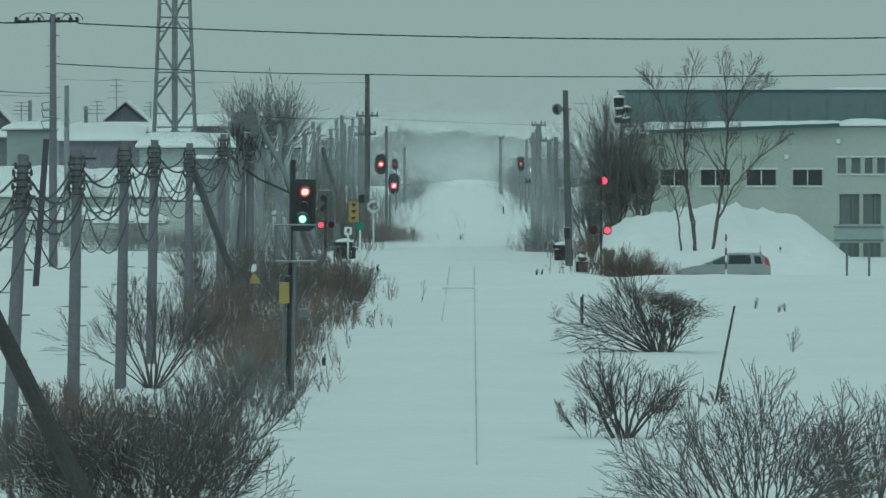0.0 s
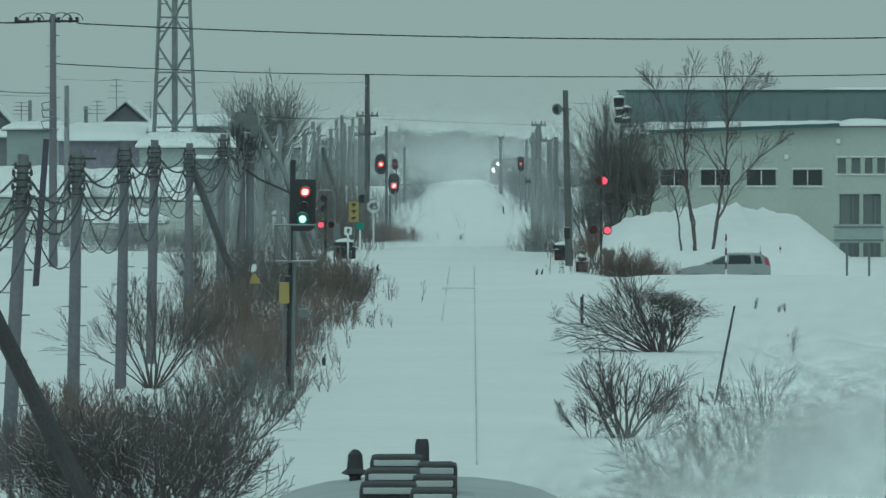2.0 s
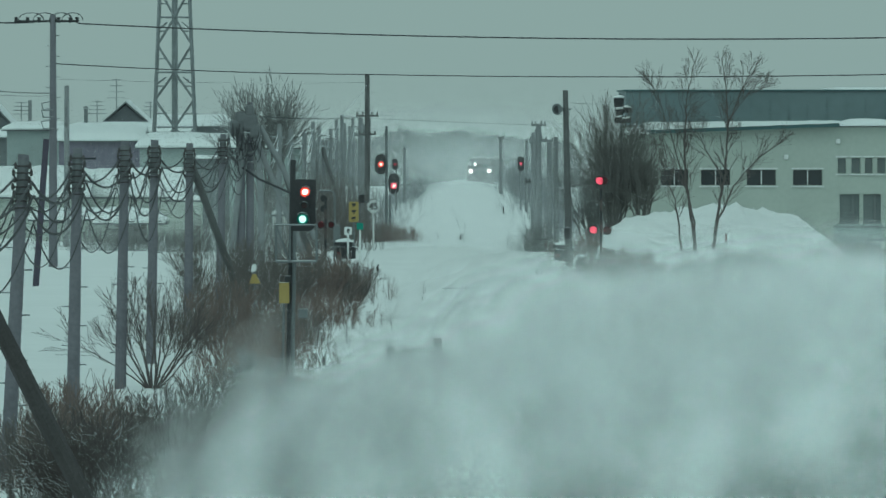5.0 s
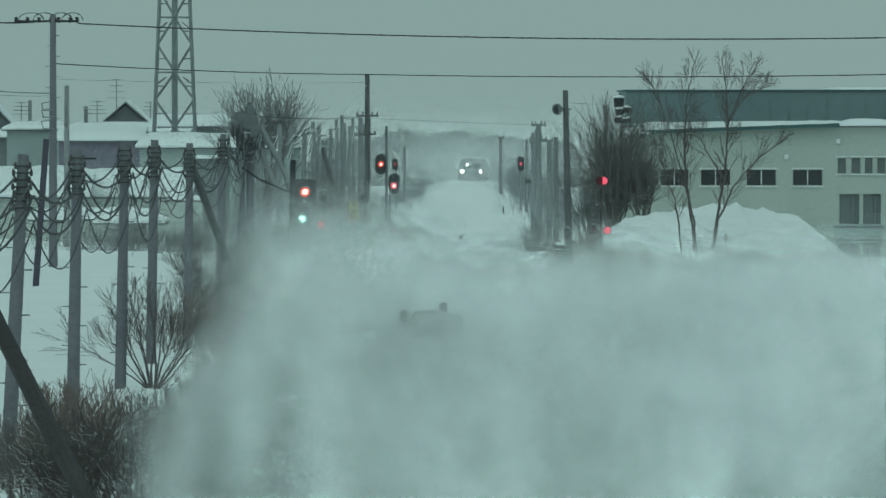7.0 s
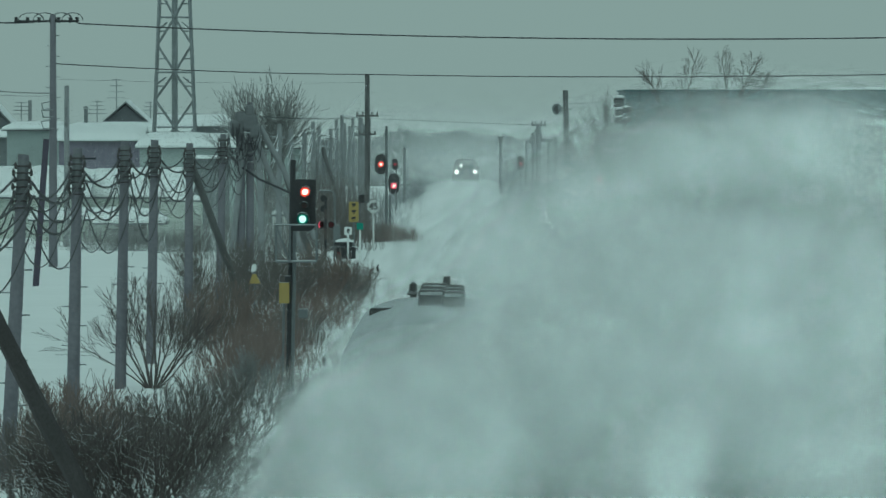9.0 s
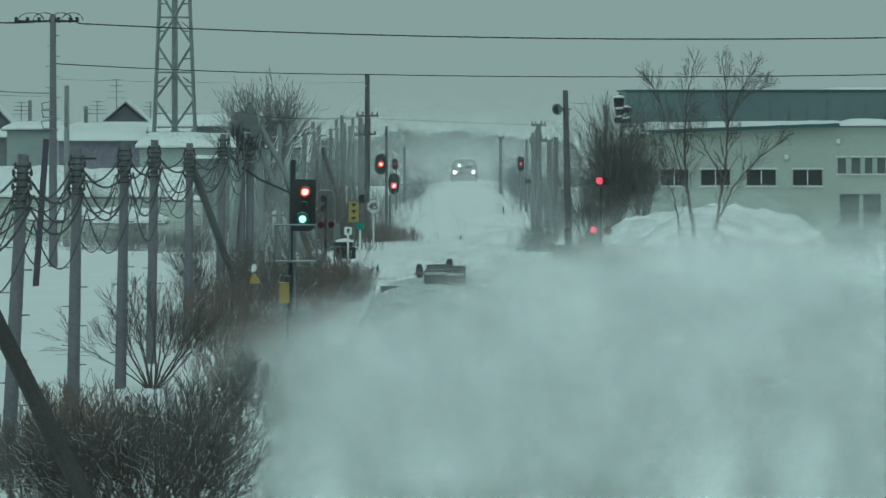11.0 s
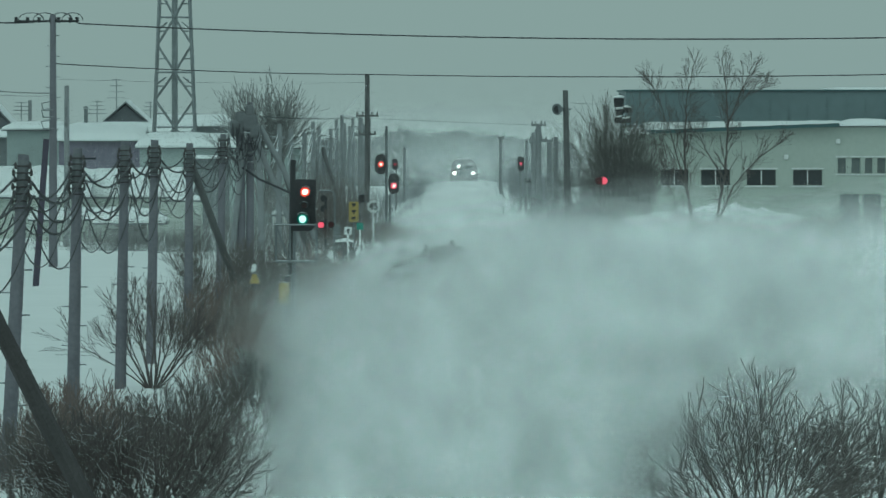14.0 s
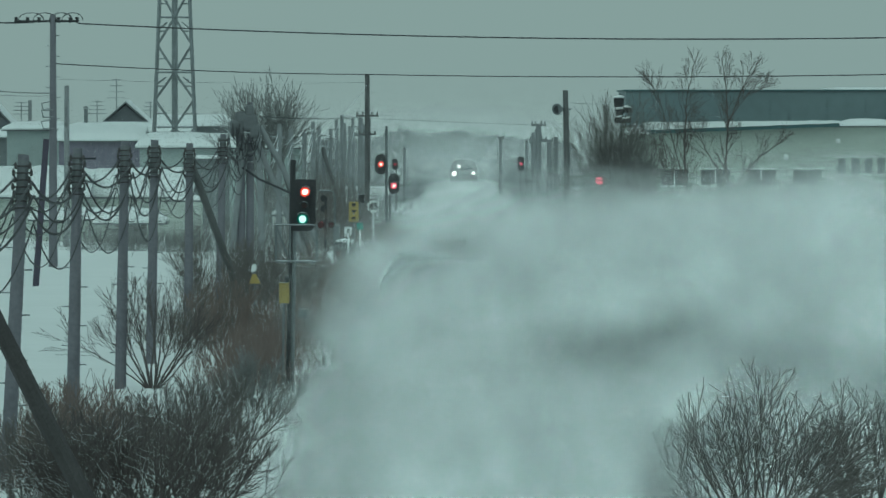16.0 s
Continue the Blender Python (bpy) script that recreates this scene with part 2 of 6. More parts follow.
def part(name, form, material, parent, label="", smooth=False):
    ob = new(name, form.done(name, material, smooth))
    ob.parent = parent
    return tagged(ob, label)


def thing(name, at, label, category, group="", kind="", turn=0.0):
    ob = new(name)
    ob.empty_display_size = 0.2
    ob.matrix_world = pose(*at, rz=turn)
    return tagged(ob, label, category, group, kind)


def solid(name, form, material, at, label, category, group="", kind="", smooth=False):
    ob = new(name, form.done(name, material, smooth))
    ob.matrix_world = pose(*at)
    return tagged(ob, label, category, group, kind)


def ease(a, b, v):
    t = max(0.0, min(1.0, (v - a) / (b - a)))
    return t * t * (3 - 2 * t)


# ---------------------------------------------------------------- ground
MOUND_X = (5.7, 6.37, 7.24, 8.97, 10.57, 11.9, 13.14, 14.6, 15.36, 16.1, 16.84, 17.3, 18.2)
MOUND_Z = (0.0, 1.35, 1.9, 2.28, 2.43, 2.62, 2.28, 2.08, 1.62, 1.0, 0.38, 0.16, 0.0)


def ground_z(x, y):
    z = 0.10 * noise.noise(Vector((x * 0.11, y * 0.02, 0.3))) * ease(1.6, 5.0, abs(x))
    z += 0.05 * noise.noise(Vector((x * 0.5, y * 0.08, 3.3))) * ease(1.0, 3.0, abs(x))
    z += 0.02 * noise.noise(Vector((x * 0.9, y * 0.15, 5.3)))
    z -= 0.02
    if y < 520:
        z += 0.20 * math.exp(-(((y - 424) / 4) ** 2)) - 0.35 * math.exp(-(((y - 437) / 6) ** 2))
        side = ease(5.0, 8.0, x)
        z += side * (0.22 * math.exp(-(((y - 361) / 4) ** 2)) - 0.6 * math.exp(-(((y - 376) / 6.5) ** 4)))
        if 5.7 < x < 18.2 and 380 < y < 412:
            m = float(np.interp(x, MOUND_X, MOUND_Z))
            m *= 1 + 0.05 * noise.noise(Vector((x * 0.7, y * 0.2, 9))) + 0.08 * noise.noise(Vector((x * 1.7, y * 0.5, 4))) + 0.10 * noise.noise(Vector((x * 2.4, y * 1.1, 7)))
            z += m * ease(381, 394, y) * (1 - ease(401, 411, y))
    far = ease(862, 935, y) * 1.2 + ease(1040, 1150, y) * 4 + ease(1250, 1700, y) * 16
    far += min(1.6, 0.045 * x * x) * ease(600, 860, y) * (1 - ease(1000, 1100, y))
    return z - far


def build_ground():
    xs = sorted(set([round(-34 + 0.5 * i, 2) for i in range(137)] + [round(4.75 + 0.25 * i, 2) for i in range(56)] + [-2500, -1200, -600, -300, -160, -100, -70, -55, -44, -38, 38, 44, 55, 70, 100, 160, 300, 600, 1200, 2500]))
    ys, y = [-60, -20, 20], 50.0
    while y < 1200:
        ys.append(y)
        y += 1.2 if 350 < y < 445 else max(1.2, y * 0.011)
    ys += [1300, 1500, 1900, 2500, 3400, 4800]
    form = Form()
    form.v = [(x, y, ground_z(x, y)) for y in ys for x in xs]
    n = len(xs)
    form.f = [(j * n + i, j * n + i + 1, (j + 1) * n + i + 1, (j + 1) * n + i) for j in range(len(ys) - 1) for i in range(n - 1)]
    form.ids = [0] * len(form.f)
    tagged(new("ground", form.done("ground", SNOW, True)), "deep fresh snow over flat ground and track bed", "snow ground", kind="structure")


build_ground()


def rail(x, pieces, label):
    """A rail whose head shows through the snow here and there."""
    form = Form()
    for y0, y1, w in pieces:
        form.box(x - w * 0.36, x + w * 0.36, y0, y1, -0.12, 0.014, 0.006)
    tagged(new("rail", form.done("rail", RAIL_STEEL)), label, "rail", kind="structure")


rail(0.535, [(174, 177.5, 0.03), (179.5, 197, 0.035), (198, 226, 0.04), (227, 262, 0.03), (264, 300, 0.022), (304, 316, 0.02), (320, 345, 0.03), (352, 392, 0.045)], "steel rail head just showing through the snow")
rail(-0.535, [(292, 318, 0.022), (334, 346, 0.03), (352, 392, 0.035)], "steel rail almost wholly buried in snow")


def crossing_board(y, x0, x1, w):
    form = Form().box(x0, x1, y, y + w * 0.5, -0.1, 0.018, 0.015)
    tagged(new("crossing_plank", form.done("crossing_plank", RAIL_STEEL)), "dark timber plank edge at the level crossing, half buried", "plank", kind="structure")


crossing_board(345, -0.7, 0.5, 0.3)
crossing_board(419, 0.2, 1.9, 0.9)


# ---------------------------------------------------------------- bare shrubs and trees
def grow(form, rng, p, d, length, r, level, bend, spread, kids, thin):
    """One branch with its side branches."""
    steps = 4 if level > 0 else 3
    pts, radii, q, way = [p.copy()], [r], p.copy(), d.copy()
    for i in range(steps):
        way = (way + Vector((rng.uniform(-1, 1), rng.uniform(-1, 1), rng.uniform(-0.6, 1.0) * 1.0)) * bend).normalized()
        q = q + way * (length / steps)
        pts.append(q.copy())
        radii.append(max(thin, r * (1 - 0.75 * (i + 1) / steps)))
        if level > 0 and (i > 0 or level < 2):
            for _ in range(kids):
                side = Vector((rng.gauss(0, 1), rng.gauss(0, 1), rng.gauss(0.2, 0.7))).normalized()
                grow(form, rng, q, (way + side * spread).normalized(), length * rng.uniform(0.42, 0.7) * (1 - 0.14 * i), radii[-1] * 0.75, level - 1, bend, spread, kids, thin)
    form.tube(pts, radii, 4 if r > 0.03 else 3, cap=False)


def fork(form, rng, p, d, length, r, level, wide, thin, rise=0.10):
    """A branch that forks again and again, as shrubs do."""
    mid = p + d * length * 0.5 + Vector((rng.gauss(0, 1), rng.gauss(0, 1), rng.gauss(0, 1))) * length * 0.05
    q = p + d * length
    r1 = max(thin, r * 0.72)
    form.tube([p, mid, q], [r, (r + r1) / 2, r1], 4 if r > 0.02 else 3, cap=False)
    if level == 0:
        return
    kids = 3 if rng.random() < 0.3 else 2
    side = d.cross(Vector((rng.gauss(0, 1), rng.gauss(0, 1), rng.gauss(0, 1)))).normalized()
    for k in range(kids):
        a = wide * rng.uniform(0.5, 1.3)
        s = side if k == 0 else (-side if k == 1 else d.cross(side))
        way = (d * math.cos(a) + s * math.sin(a) + Vector((0, 0, rise))).normalized()
        fork(form, rng, q if k < 2 else mid, way, length * rng.uniform(0.62, 0.92), r1 * rng.uniform(0.7, 0.95), level - 1, wide, thin, rise)


def spray(form, rng, p, d, length, r, level, thin, bend, rise, bare, wide):
    """A long curving branch with alternate side twigs, which carry twigs in turn."""
    steps = 9 if level > 1 else (6 if level == 1 else 3)
    pts, radii, q, way = [p.copy()], [r], p.copy(), d.copy()
    side = way.cross(Vector((rng.gauss(0, 1), rng.gauss(0, 1), rng.gauss(0, 1)))).normalized()
    for i in range(steps):
        way = (way + Vector((rng.gauss(0, bend), rng.gauss(0, bend), rng.gauss(rise, bend)))).normalized()
        q = q + way * (length / steps) * rng.uniform(0.85, 1.15)
        pts.append(q.copy())
        along = (i + 1) / steps
        radii.append(max(thin, r * (1 - 0.8 * along)))
        if level > 0 and along >= bare and i < steps - 1:
            for _ in range(2 if rng.random() < 0.3 else 1):
                side = (-side + Vector((rng.gauss(0, 0.4), rng.gauss(0, 0.4), rng.gauss(0, 0.4)))).normalized()
                a = wide * rng.uniform(0.7, 1.35)
                spray(form, rng, q, (way * math.cos(a) + side * math.sin(a)).normalized(), length * rng.uniform(0.45, 0.85) * (1.1 - 0.75 * along), max(thin, radii[-1] * 0.7), level - 1, thin, bend, rise, 0.15, wide)
    form.tube(pts, radii, 5 if r > 0.02 else 3, cap=False)


def fan_shrub(at, reach, stems, seed, material, label, spread=1.0, lean=0.0, r=0.026, thin=0.005, bend=0.07, rise=0.05, bare=0.3, wide=0.5, level=2, foot=0.12, name="shrub", group="bare shrubs beside the track", z=None):
    """A shrub or many-stemmed tree whose stems fan out from one root; spread and lean in radians."""
    rng = random.Random(seed)
    x, y = at
    root = thing(name, (x, y, ground_z(x, y) if z is None else z), label, "tree" if "tree" in name else "shrub", group)
    for i in range(stems):
        a = spread * (2 * (i + rng.uniform(0.2, 0.8)) / stems - 1) + lean
        d = Vector((math.sin(a), rng.uniform(-0.5, 0.5), max(0.12, math.cos(a)))).normalized()
        form = Form()
        spray(form, rng, Vector((math.sin(a) * foot * rng.uniform(0.3, 1.6), rng.uniform(-foot, foot), -0.12)), d, reach * rng.uniform(0.8, 1.08), r * rng.uniform(0.7, 1.15), level, thin, bend, rise, bare, wide)
        part("stem", form, material, root)
    return root


def shrub(at, width, height, stems, seed, material=None, label="", level=2, thin=0.006, r=0.022, lean=0.0, name="shrub", group="bare shrubs beside the track", rise=0.10, wide=0.36, clots=0):
    rng = random.Random(seed)
    x, y = at
    root = thing(name, (x, y, ground_z(x, y)), label or "leafless dark-brown shrub standing in deep snow", "shrub", group)
    stems = max(5, round(stems * 0.6))
    for i in range(stems):
        form = Form()
        a = 2 * math.pi * (i + rng.random()) / stems * 2.4
        out = rng.random() ** 0.5
        d = Vector((math.cos(a) * out * width / height * 0.55 + lean, math.sin(a) * out * 0.6, 1.0)).normalized()
        base = Vector((math.cos(a) * 0.10 * width * rng.random(), math.sin(a) * 0.10 * width * rng.random(), -0.1))
        if level < 2:
            grow(form, rng, base, d, height * rng.uniform(0.6, 1.0), r, 1, 0.13, 0.5, 2, thin)
        else:
            spray(form, rng, base, d, height * rng.uniform(0.75, 1.05) * (1 + 0.15 * out), r * rng.uniform(0.75, 1.2), 2, thin, 0.10, rise * 0.6, 0.22, wide * 1.35)
        part("stem", form, material or BARK_NEAR, root)
        for k in range(clots):
            at = rng.choice(form.v)
            bm = bmesh.new()
            bmesh.ops.create_icosphere(bm, subdivisions=2, radius=1.0)
            off = Vector((rng.uniform(-9, 9), 0, k))
            s = rng.uniform(0.012, 0.03)
            for q in bm.verts:
                q.co = Vector(at) + Vector((q.co.x * s * 1.3, q.co.y * s, q.co.z * s * 0.8)) * (1 + 0.5 * noise.noise(q.co * 1.6 + off))
            if at[2] > height * 0.25:
                part("snow_clot", Form().join(bm), ROOF_SNOW, root, "clot of snow caught in the twigs", smooth=True)
    return root


def guided_tree(at, stems, seed, material, label, thin=0.0065, length=1.6, wide=0.62):
    """A bare tree whose trunk and main limbs follow given lines of (x, z) from its foot."""
    rng = random.Random(seed)
    x, y = at
    root = thing("bare_tree", (x, y, ground_z(x, y)), label, "tree", "bare trees")
    wood, crown = Form(), Form()
    for line, r, first in stems:
        line = [(0.0, -0.3)] + list(line) if first < 2 else list(line)
        pts, n = [], 5
        for (x0, z0), (x1, z1) in zip(line, line[1:]):
            pts += [Vector((x0 + (x1 - x0) * k / n + rng.gauss(0, 0.02), rng.gauss(0, 0.03), z0 + (z1 - z0) * k / n)) for k in range(n)]
        pts.append(Vector((line[-1][0], 0, line[-1][1])))
        radii = [max(thin, r * (1 - 0.85 * k / (len(pts) - 1))) for k in range(len(pts))]
        radii = [max(thin, 0.8 * v) for v in radii]
        wood.tube(pts, radii, 7)
        for k, q in enumerate(pts[1:-1], 1):
            along = k / (len(pts) - 1)
            if along < 0.3:
                continue
            d = (pts[k + 1] - pts[k - 1]).normalized()
            for _ in range(3 if along > 0.5 else 2):
                side = Vector((rng.choice((-1, 1)) * rng.uniform(0.5, 1), rng.gauss(0, 0.6), 0.15)).normalized()
                a = wide * rng.uniform(0.7, 1.3)
                spray(crown, rng, q, (d * math.cos(a) + side * math.sin(a)).normalized(), length * rng.uniform(0.6, 1.1) * (1.15 - 0.6 * along), max(thin, radii[k] * 0.5), 1, thin, 0.09, 0.06, 0.2, 0.55)
    part("trunk", wood, material, root)
    part("crown", crown, material, root)
    return root


def tree(at, height, trunks, seed, material, label, spread=0.5, thin=0.012, z=None, fan=0.25, level=3, r=0.11, reach=0.30, lean=0.0):
    rng = random.Random(seed)
    x, y = at
    root = thing("bare_tree", (x, y, ground_z(x, y) if z is None else z), label, "tree", "bare trees")
    wood, crown = Form(), Form()
    for k in range(trunks):
        way = Vector((rng.uniform(-1, 1) * fan + lean * (k + 1), rng.uniform(-1, 1) * fan, 1)).normalized()
        q, pts, radii = Vector((rng.uniform(-0.3, 0.3) * (trunks > 1), rng.uniform(-0.3, 0.3), -0.2)), [], []
        n = 9
        for i in range(n + 1):
            pts.append(q.copy())
            radii.append(r * (1 - 0.85 * i / n) * rng.uniform(0.95, 1.05))
            way = (way + Vector((rng.uniform(-1, 1), rng.uniform(-1, 1), 0.9)) * 0.10).normalized()
            q = q + way * height * (1 if k == 0 else rng.uniform(0.75, 1.0)) / n
            if i > 2:
                for _ in range(2):
                    a = rng.uniform(0, 2 * math.pi)
                    d = Vector((math.cos(a) * 0.9, math.sin(a) * 0.9, rng.uniform(0.45, 1.1))).normalized()
                    fork(crown, rng, q, d, height * reach * (1.15 - 0.75 * i / n) * 0.42, radii[-1] * 0.5, level + 1, spread * 0.75, thin, 0.06)
        wood.tube(pts, radii, 7)
    part("trunk", wood, material, root)
    part("crown", crown, material, root)
    return root


def thicket(cx, cy, wx, wy, h, n, seed, material, label, group):
    """Dense tangle of thin stems, too many to count: one mass."""
    rng = random.Random(seed)
    form = Form()
    for i in range(n):
        x, y = cx + rng.gauss(0, wx / 2.6), cy + rng.uniform(-wy, wy) / 2
        hh = h * rng.uniform(0.5, 1.0) * (1 - 0.5 * min(1, abs(x - cx) / wx))
        d = Vector((rng.gauss(0, 0.22), rng.gauss(0, 0.2), 1)).normalized()
        grow(form, rng, Vector((x, y, ground_z(x, y) - 0.1)), d, hh, 0.011, 1, 0.16, 0.6, 2, 0.005)
    tagged(new("thicket", form.done("thicket", material)), label, "thicket", group, "stuff")


def twig_mat(x, y, z, rx, ry, rz, n, seed, material, label):
    """A shelf of fine matted twigs."""
    rng = random.Random(seed)
    form = Form()
    for k in range(n):
        p = Vector((rng.gauss(0, 0.42) * rx, rng.gauss(0, 0.42) * ry, rng.gauss(0, 0.36) * rz))
        p.z -= 0.32 * p.x * rz / rx * 2
        way = Vector((rng.gauss(0.7, 0.5), rng.gauss(0, 0.6), rng.gauss(0.25, 0.35))).normalized()
        q = p + way * rng.uniform(0.12, 0.34)
        form.tube([p, p.lerp(q, 0.5) + Vector((0, 0, rng.uniform(-0.02, 0.03))), q], [0.006, 0.005, 0.004], 3, cap=False)
    for k in range(5):
        form.tube([(rng.uniform(-0.4, 0.2) * rx, 0, -z), (rng.uniform(-0.4, 0.4) * rx, 0, 0)], [0.02, 0.01], 5, cap=False)
    solid("thicket", form, material, (x, y, z + ground_z(x, y)), label, "thicket", "thickets", "stuff")


# ---------------------------------------------------------------- telegraph poles with their cables
ROW_X = -8.2


def telegraph_pole(y, height, lean, material, detail, strut=None, x=ROW_X):
    z = ground_z(x, y)
    root = thing("telegraph_pole", (x, y, z), "grey concrete telegraph pole with insulators and hanging cables" if detail else "distant telegraph pole beside the railway, greyed with painted haze", "pole", "telegraph poles along the railway")
    top = height - z

    def at(h):
        return lean * h / top
    part("shaft", Form().tube([(at(-0.3), 0, -0.3), (at(top * 0.5), 0, top * 0.5), (at(top), 0, top)], [0.145, 0.128, 0.105], 12), material, root, smooth=False)
    part("cap_band", Form().tube([(at(top - 1.0), 0, top - 1.0), (at(top - 0.2), 0, top - 0.2), (at(top), 0, top + 0.015)], [0.112, 0.113, 0.098], 12), POLE_DARK if detail else material, root, "dark weathered pole head")
    if detail:
        for k in range(7):
            h, reach = 0.2 + 0.13 * k, 0.135 + 0.03 * (k % 2)
            c = at(top - h)
            rack = Form().tube([(c - reach, -0.12, top - h), (c + reach, -0.12, top - h)], 0.014, 5)
            for side in (-reach, reach):
                rack.tube([(c + side, -0.12, top - h - 0.06), (c + side, -0.12, top - h - 0.03), (c + side, -0.12, top - h + 0.03), (c + side, -0.12, top - h + 0.075)], [0.018, 0.034, 0.03, 0.015], 7)
            part("insulator_rack", rack, WOOD_DARK, root, "dark iron pin with spool insulators")
        for k in range(9):
            h = 0.9 + 0.42 * k
            side = 1 if k % 2 else -1
            part("step_bolt", Form().tube([(at(h) + side * 0.12, -0.02, h), (at(h) + side * 0.27, -0.02, h)], 0.014, 5), STEEL, root)
    else:
        part("crossarm", Form().box(-0.28, 0.28, -0.16, -0.1, top - 0.6, top - 0.53), material, root)
    if strut:
        part("strut", Form().tube(strut, [0.13, 0.155] if y < 200 else [0.11, 0.13], 9), WOOD_DARK if y < 200 else WOOD_GREY, root, "slanting timber strut")


ROW = [(140, 5.95, 0.2), (168, 5.96, 0.31), (195.5, 5.96, 0.11), (222, 6.01, 0.12), (243, 5.98, 0.11), (275, 5.77, 0.05), (309, 5.97, 0.13)]
for yy, hh, ln in ROW:
    telegraph_pole(yy, hh, ln, CONCRETE, True, [(0.1, 0, 5.2), (2.0, 3, -0.2)] if yy == 275 else ([(0.1, 0, 5.9), (3.04, 2, -0.2)] if yy == 140 else None))
FAR_ROW = [(372 + 29 * k + (k * 7) % 5, 5.9 + 0.25 * ((k * 5) % 3 - 1)) for k in range(14)]
for k, (yy, hh) in enumerate(FAR_ROW):
    telegraph_pole(yy, hh, 0.06 * ((k * 3) % 5 - 2), POLE_FAR, False, [(0.05, 0, 4.8), (1.5, 2, -0.1)] if k in (1, 5) else None)


def hang(a, b, sag, r, material, label, group, name="overhead_cable", n=14):
    a, b = Vector(a), Vector(b)
    pts = [a.lerp(b, i / n) + Vector((0, 0, -4 * sag * (i / n) * (1 - i / n))) for i in range(n + 1)]
    mid = a.lerp(b, 0.5)
    return solid(name, Form().tube([p - mid for p in pts], r, 6), material, mid, label, "cable", group)


rng = random.Random(11)
chain = ROW + [(340, 5.9, 0.05)]
for (y0, h0, l0), (y1, h1, l1) in zip(chain, chain[1:]):
    for drop, sag, side, r in ((0.42, 0.42, -0.16, 0.024), (0.5, 0.5, 0.16, 0.026), (0.62, 0.75, -0.12, 0.018), (0.75, 0.7, 0.2, 0.02), (0.85, 1.0, -0.22, 0.016), (1.0, 0.85, 0.14, 0.024), (1.1, 1.25, -0.2, 0.014), (1.3, 1.05, 0.2, 0.016)):
        s = sag * rng.uniform(0.75, 1.2)
        hang((ROW_X + l0 + side, y0 - 0.17, h0 - drop), (ROW_X + l1 + side, y1 - 0.17, h1 - drop - rng.uniform(-0.08, 0.08)), s, r, CABLE, "black telephone cable sagging between telegraph poles", "telegraph cables")
for (y0, h0), (y1, h1) in zip(FAR_ROW, FAR_ROW[1:]):
    for drop, sag in ((0.4, 0.4), (0.7, 0.7), (1.0, 0.9)):
        hang((ROW_X, y0 - 0.15, h0 - drop), (ROW_X, y1 - 0.15, h1 - drop), sag * rng.uniform(0.7, 1.1), 0.014, POLE_FAR, "thin cable sagging between distant poles", "telegraph cables", n=8)


def transformer_pole():
    y, x = 340, -8.05
    rng = random.Random(8)
    root = thing("braced_pole", (x, y, ground_z(x, y)), "heavy braced double pole crowded with rimed cable boxes", "pole")
    for dx, top, r in ((-0.2, 6.5, 0.15), (0.14, 7.05, 0.14)):
        part("post", Form().tube([(dx, 0, -0.3), (dx, 0, top * 0.6), (dx, 0, top)], [r * 1.15, r, r * 0.75], 10), CONCRETE, root)
    for pts in (((0.2, -0.1, 6.05), (1.6, -0.2, 2.66), (2.2, -0.25, 1.3)), ((0.5, 0.2, 6.15), (1.36, 0.2, 4.57), (2.6, 0.2, 1.9)), ((-0.1, -0.2, 5.6), (-0.55, -0.2, 1.2))):
        part("brace", Form().tube(pts, 0.11, 9), POLE_FAR, root, "slanting timber brace")
    for x0, x1, z0, z1 in ((-0.62, -0.1, 5.75, 6.4), (-0.2, 0.42, 5.95, 6.62), (-0.05, 0.3, 6.5, 6.95), (-0.42, 0.02, 6.2, 6.7), (0.1, 0.52, 5.7, 6.25)):
        part("cable_box", Form().box(x0, x1, -0.3, 0.2, z0, z1, 0.13), POLE_DARK, root, "dark rimed cable box")
    for k in range(5):
        part("crossarm", Form().box(-0.6 + 0.07 * k, 0.62 - 0.09 * k, -0.28, -0.2, 4.4 + 0.36 * k, 4.47 + 0.36 * k, 0.01), POLE_FAR, root)
    for k in range(16):
        x0, z0, w, h = rng.uniform(-0.75, 0.35), rng.uniform(4.9, 6.3), rng.uniform(0.1, 0.32), rng.uniform(0.3, 0.8)
        part("cable_loop", Form().tube([(x0 + w * (1 - math.cos(q)), -0.36, z0 - h * math.sin(q)) for q in [math.pi * i / 8 for i in range(9)]], 0.02, 5), CABLE, root, "slack black cable loop")
    part("cable_loop", Form().tube([(-0.15, -0.4, 4.6), (0.5, -0.4, 4.15), (1.2, -0.4, 3.85), (1.75, -0.4, 3.6)], 0.045, 6), CABLE, root, "thick black slack cable")


transformer_pole()

# leaning rusty post and the tall service pole behind the row
pa, pb = (-16.14, 352.0, 5.81), (-16.58, 352.0, 0.09)
solid("leaning_post", Form().tube([(0, 0, -0.3), (pa[0] - pb[0], 0, pa[2] - pb[2])], [0.13, 0.12], 9), POST_PURPLE, (pb[0], pb[1], ground_z(pb[0], pb[1])), "dark purplish-brown leaning post in the snow field", "post")


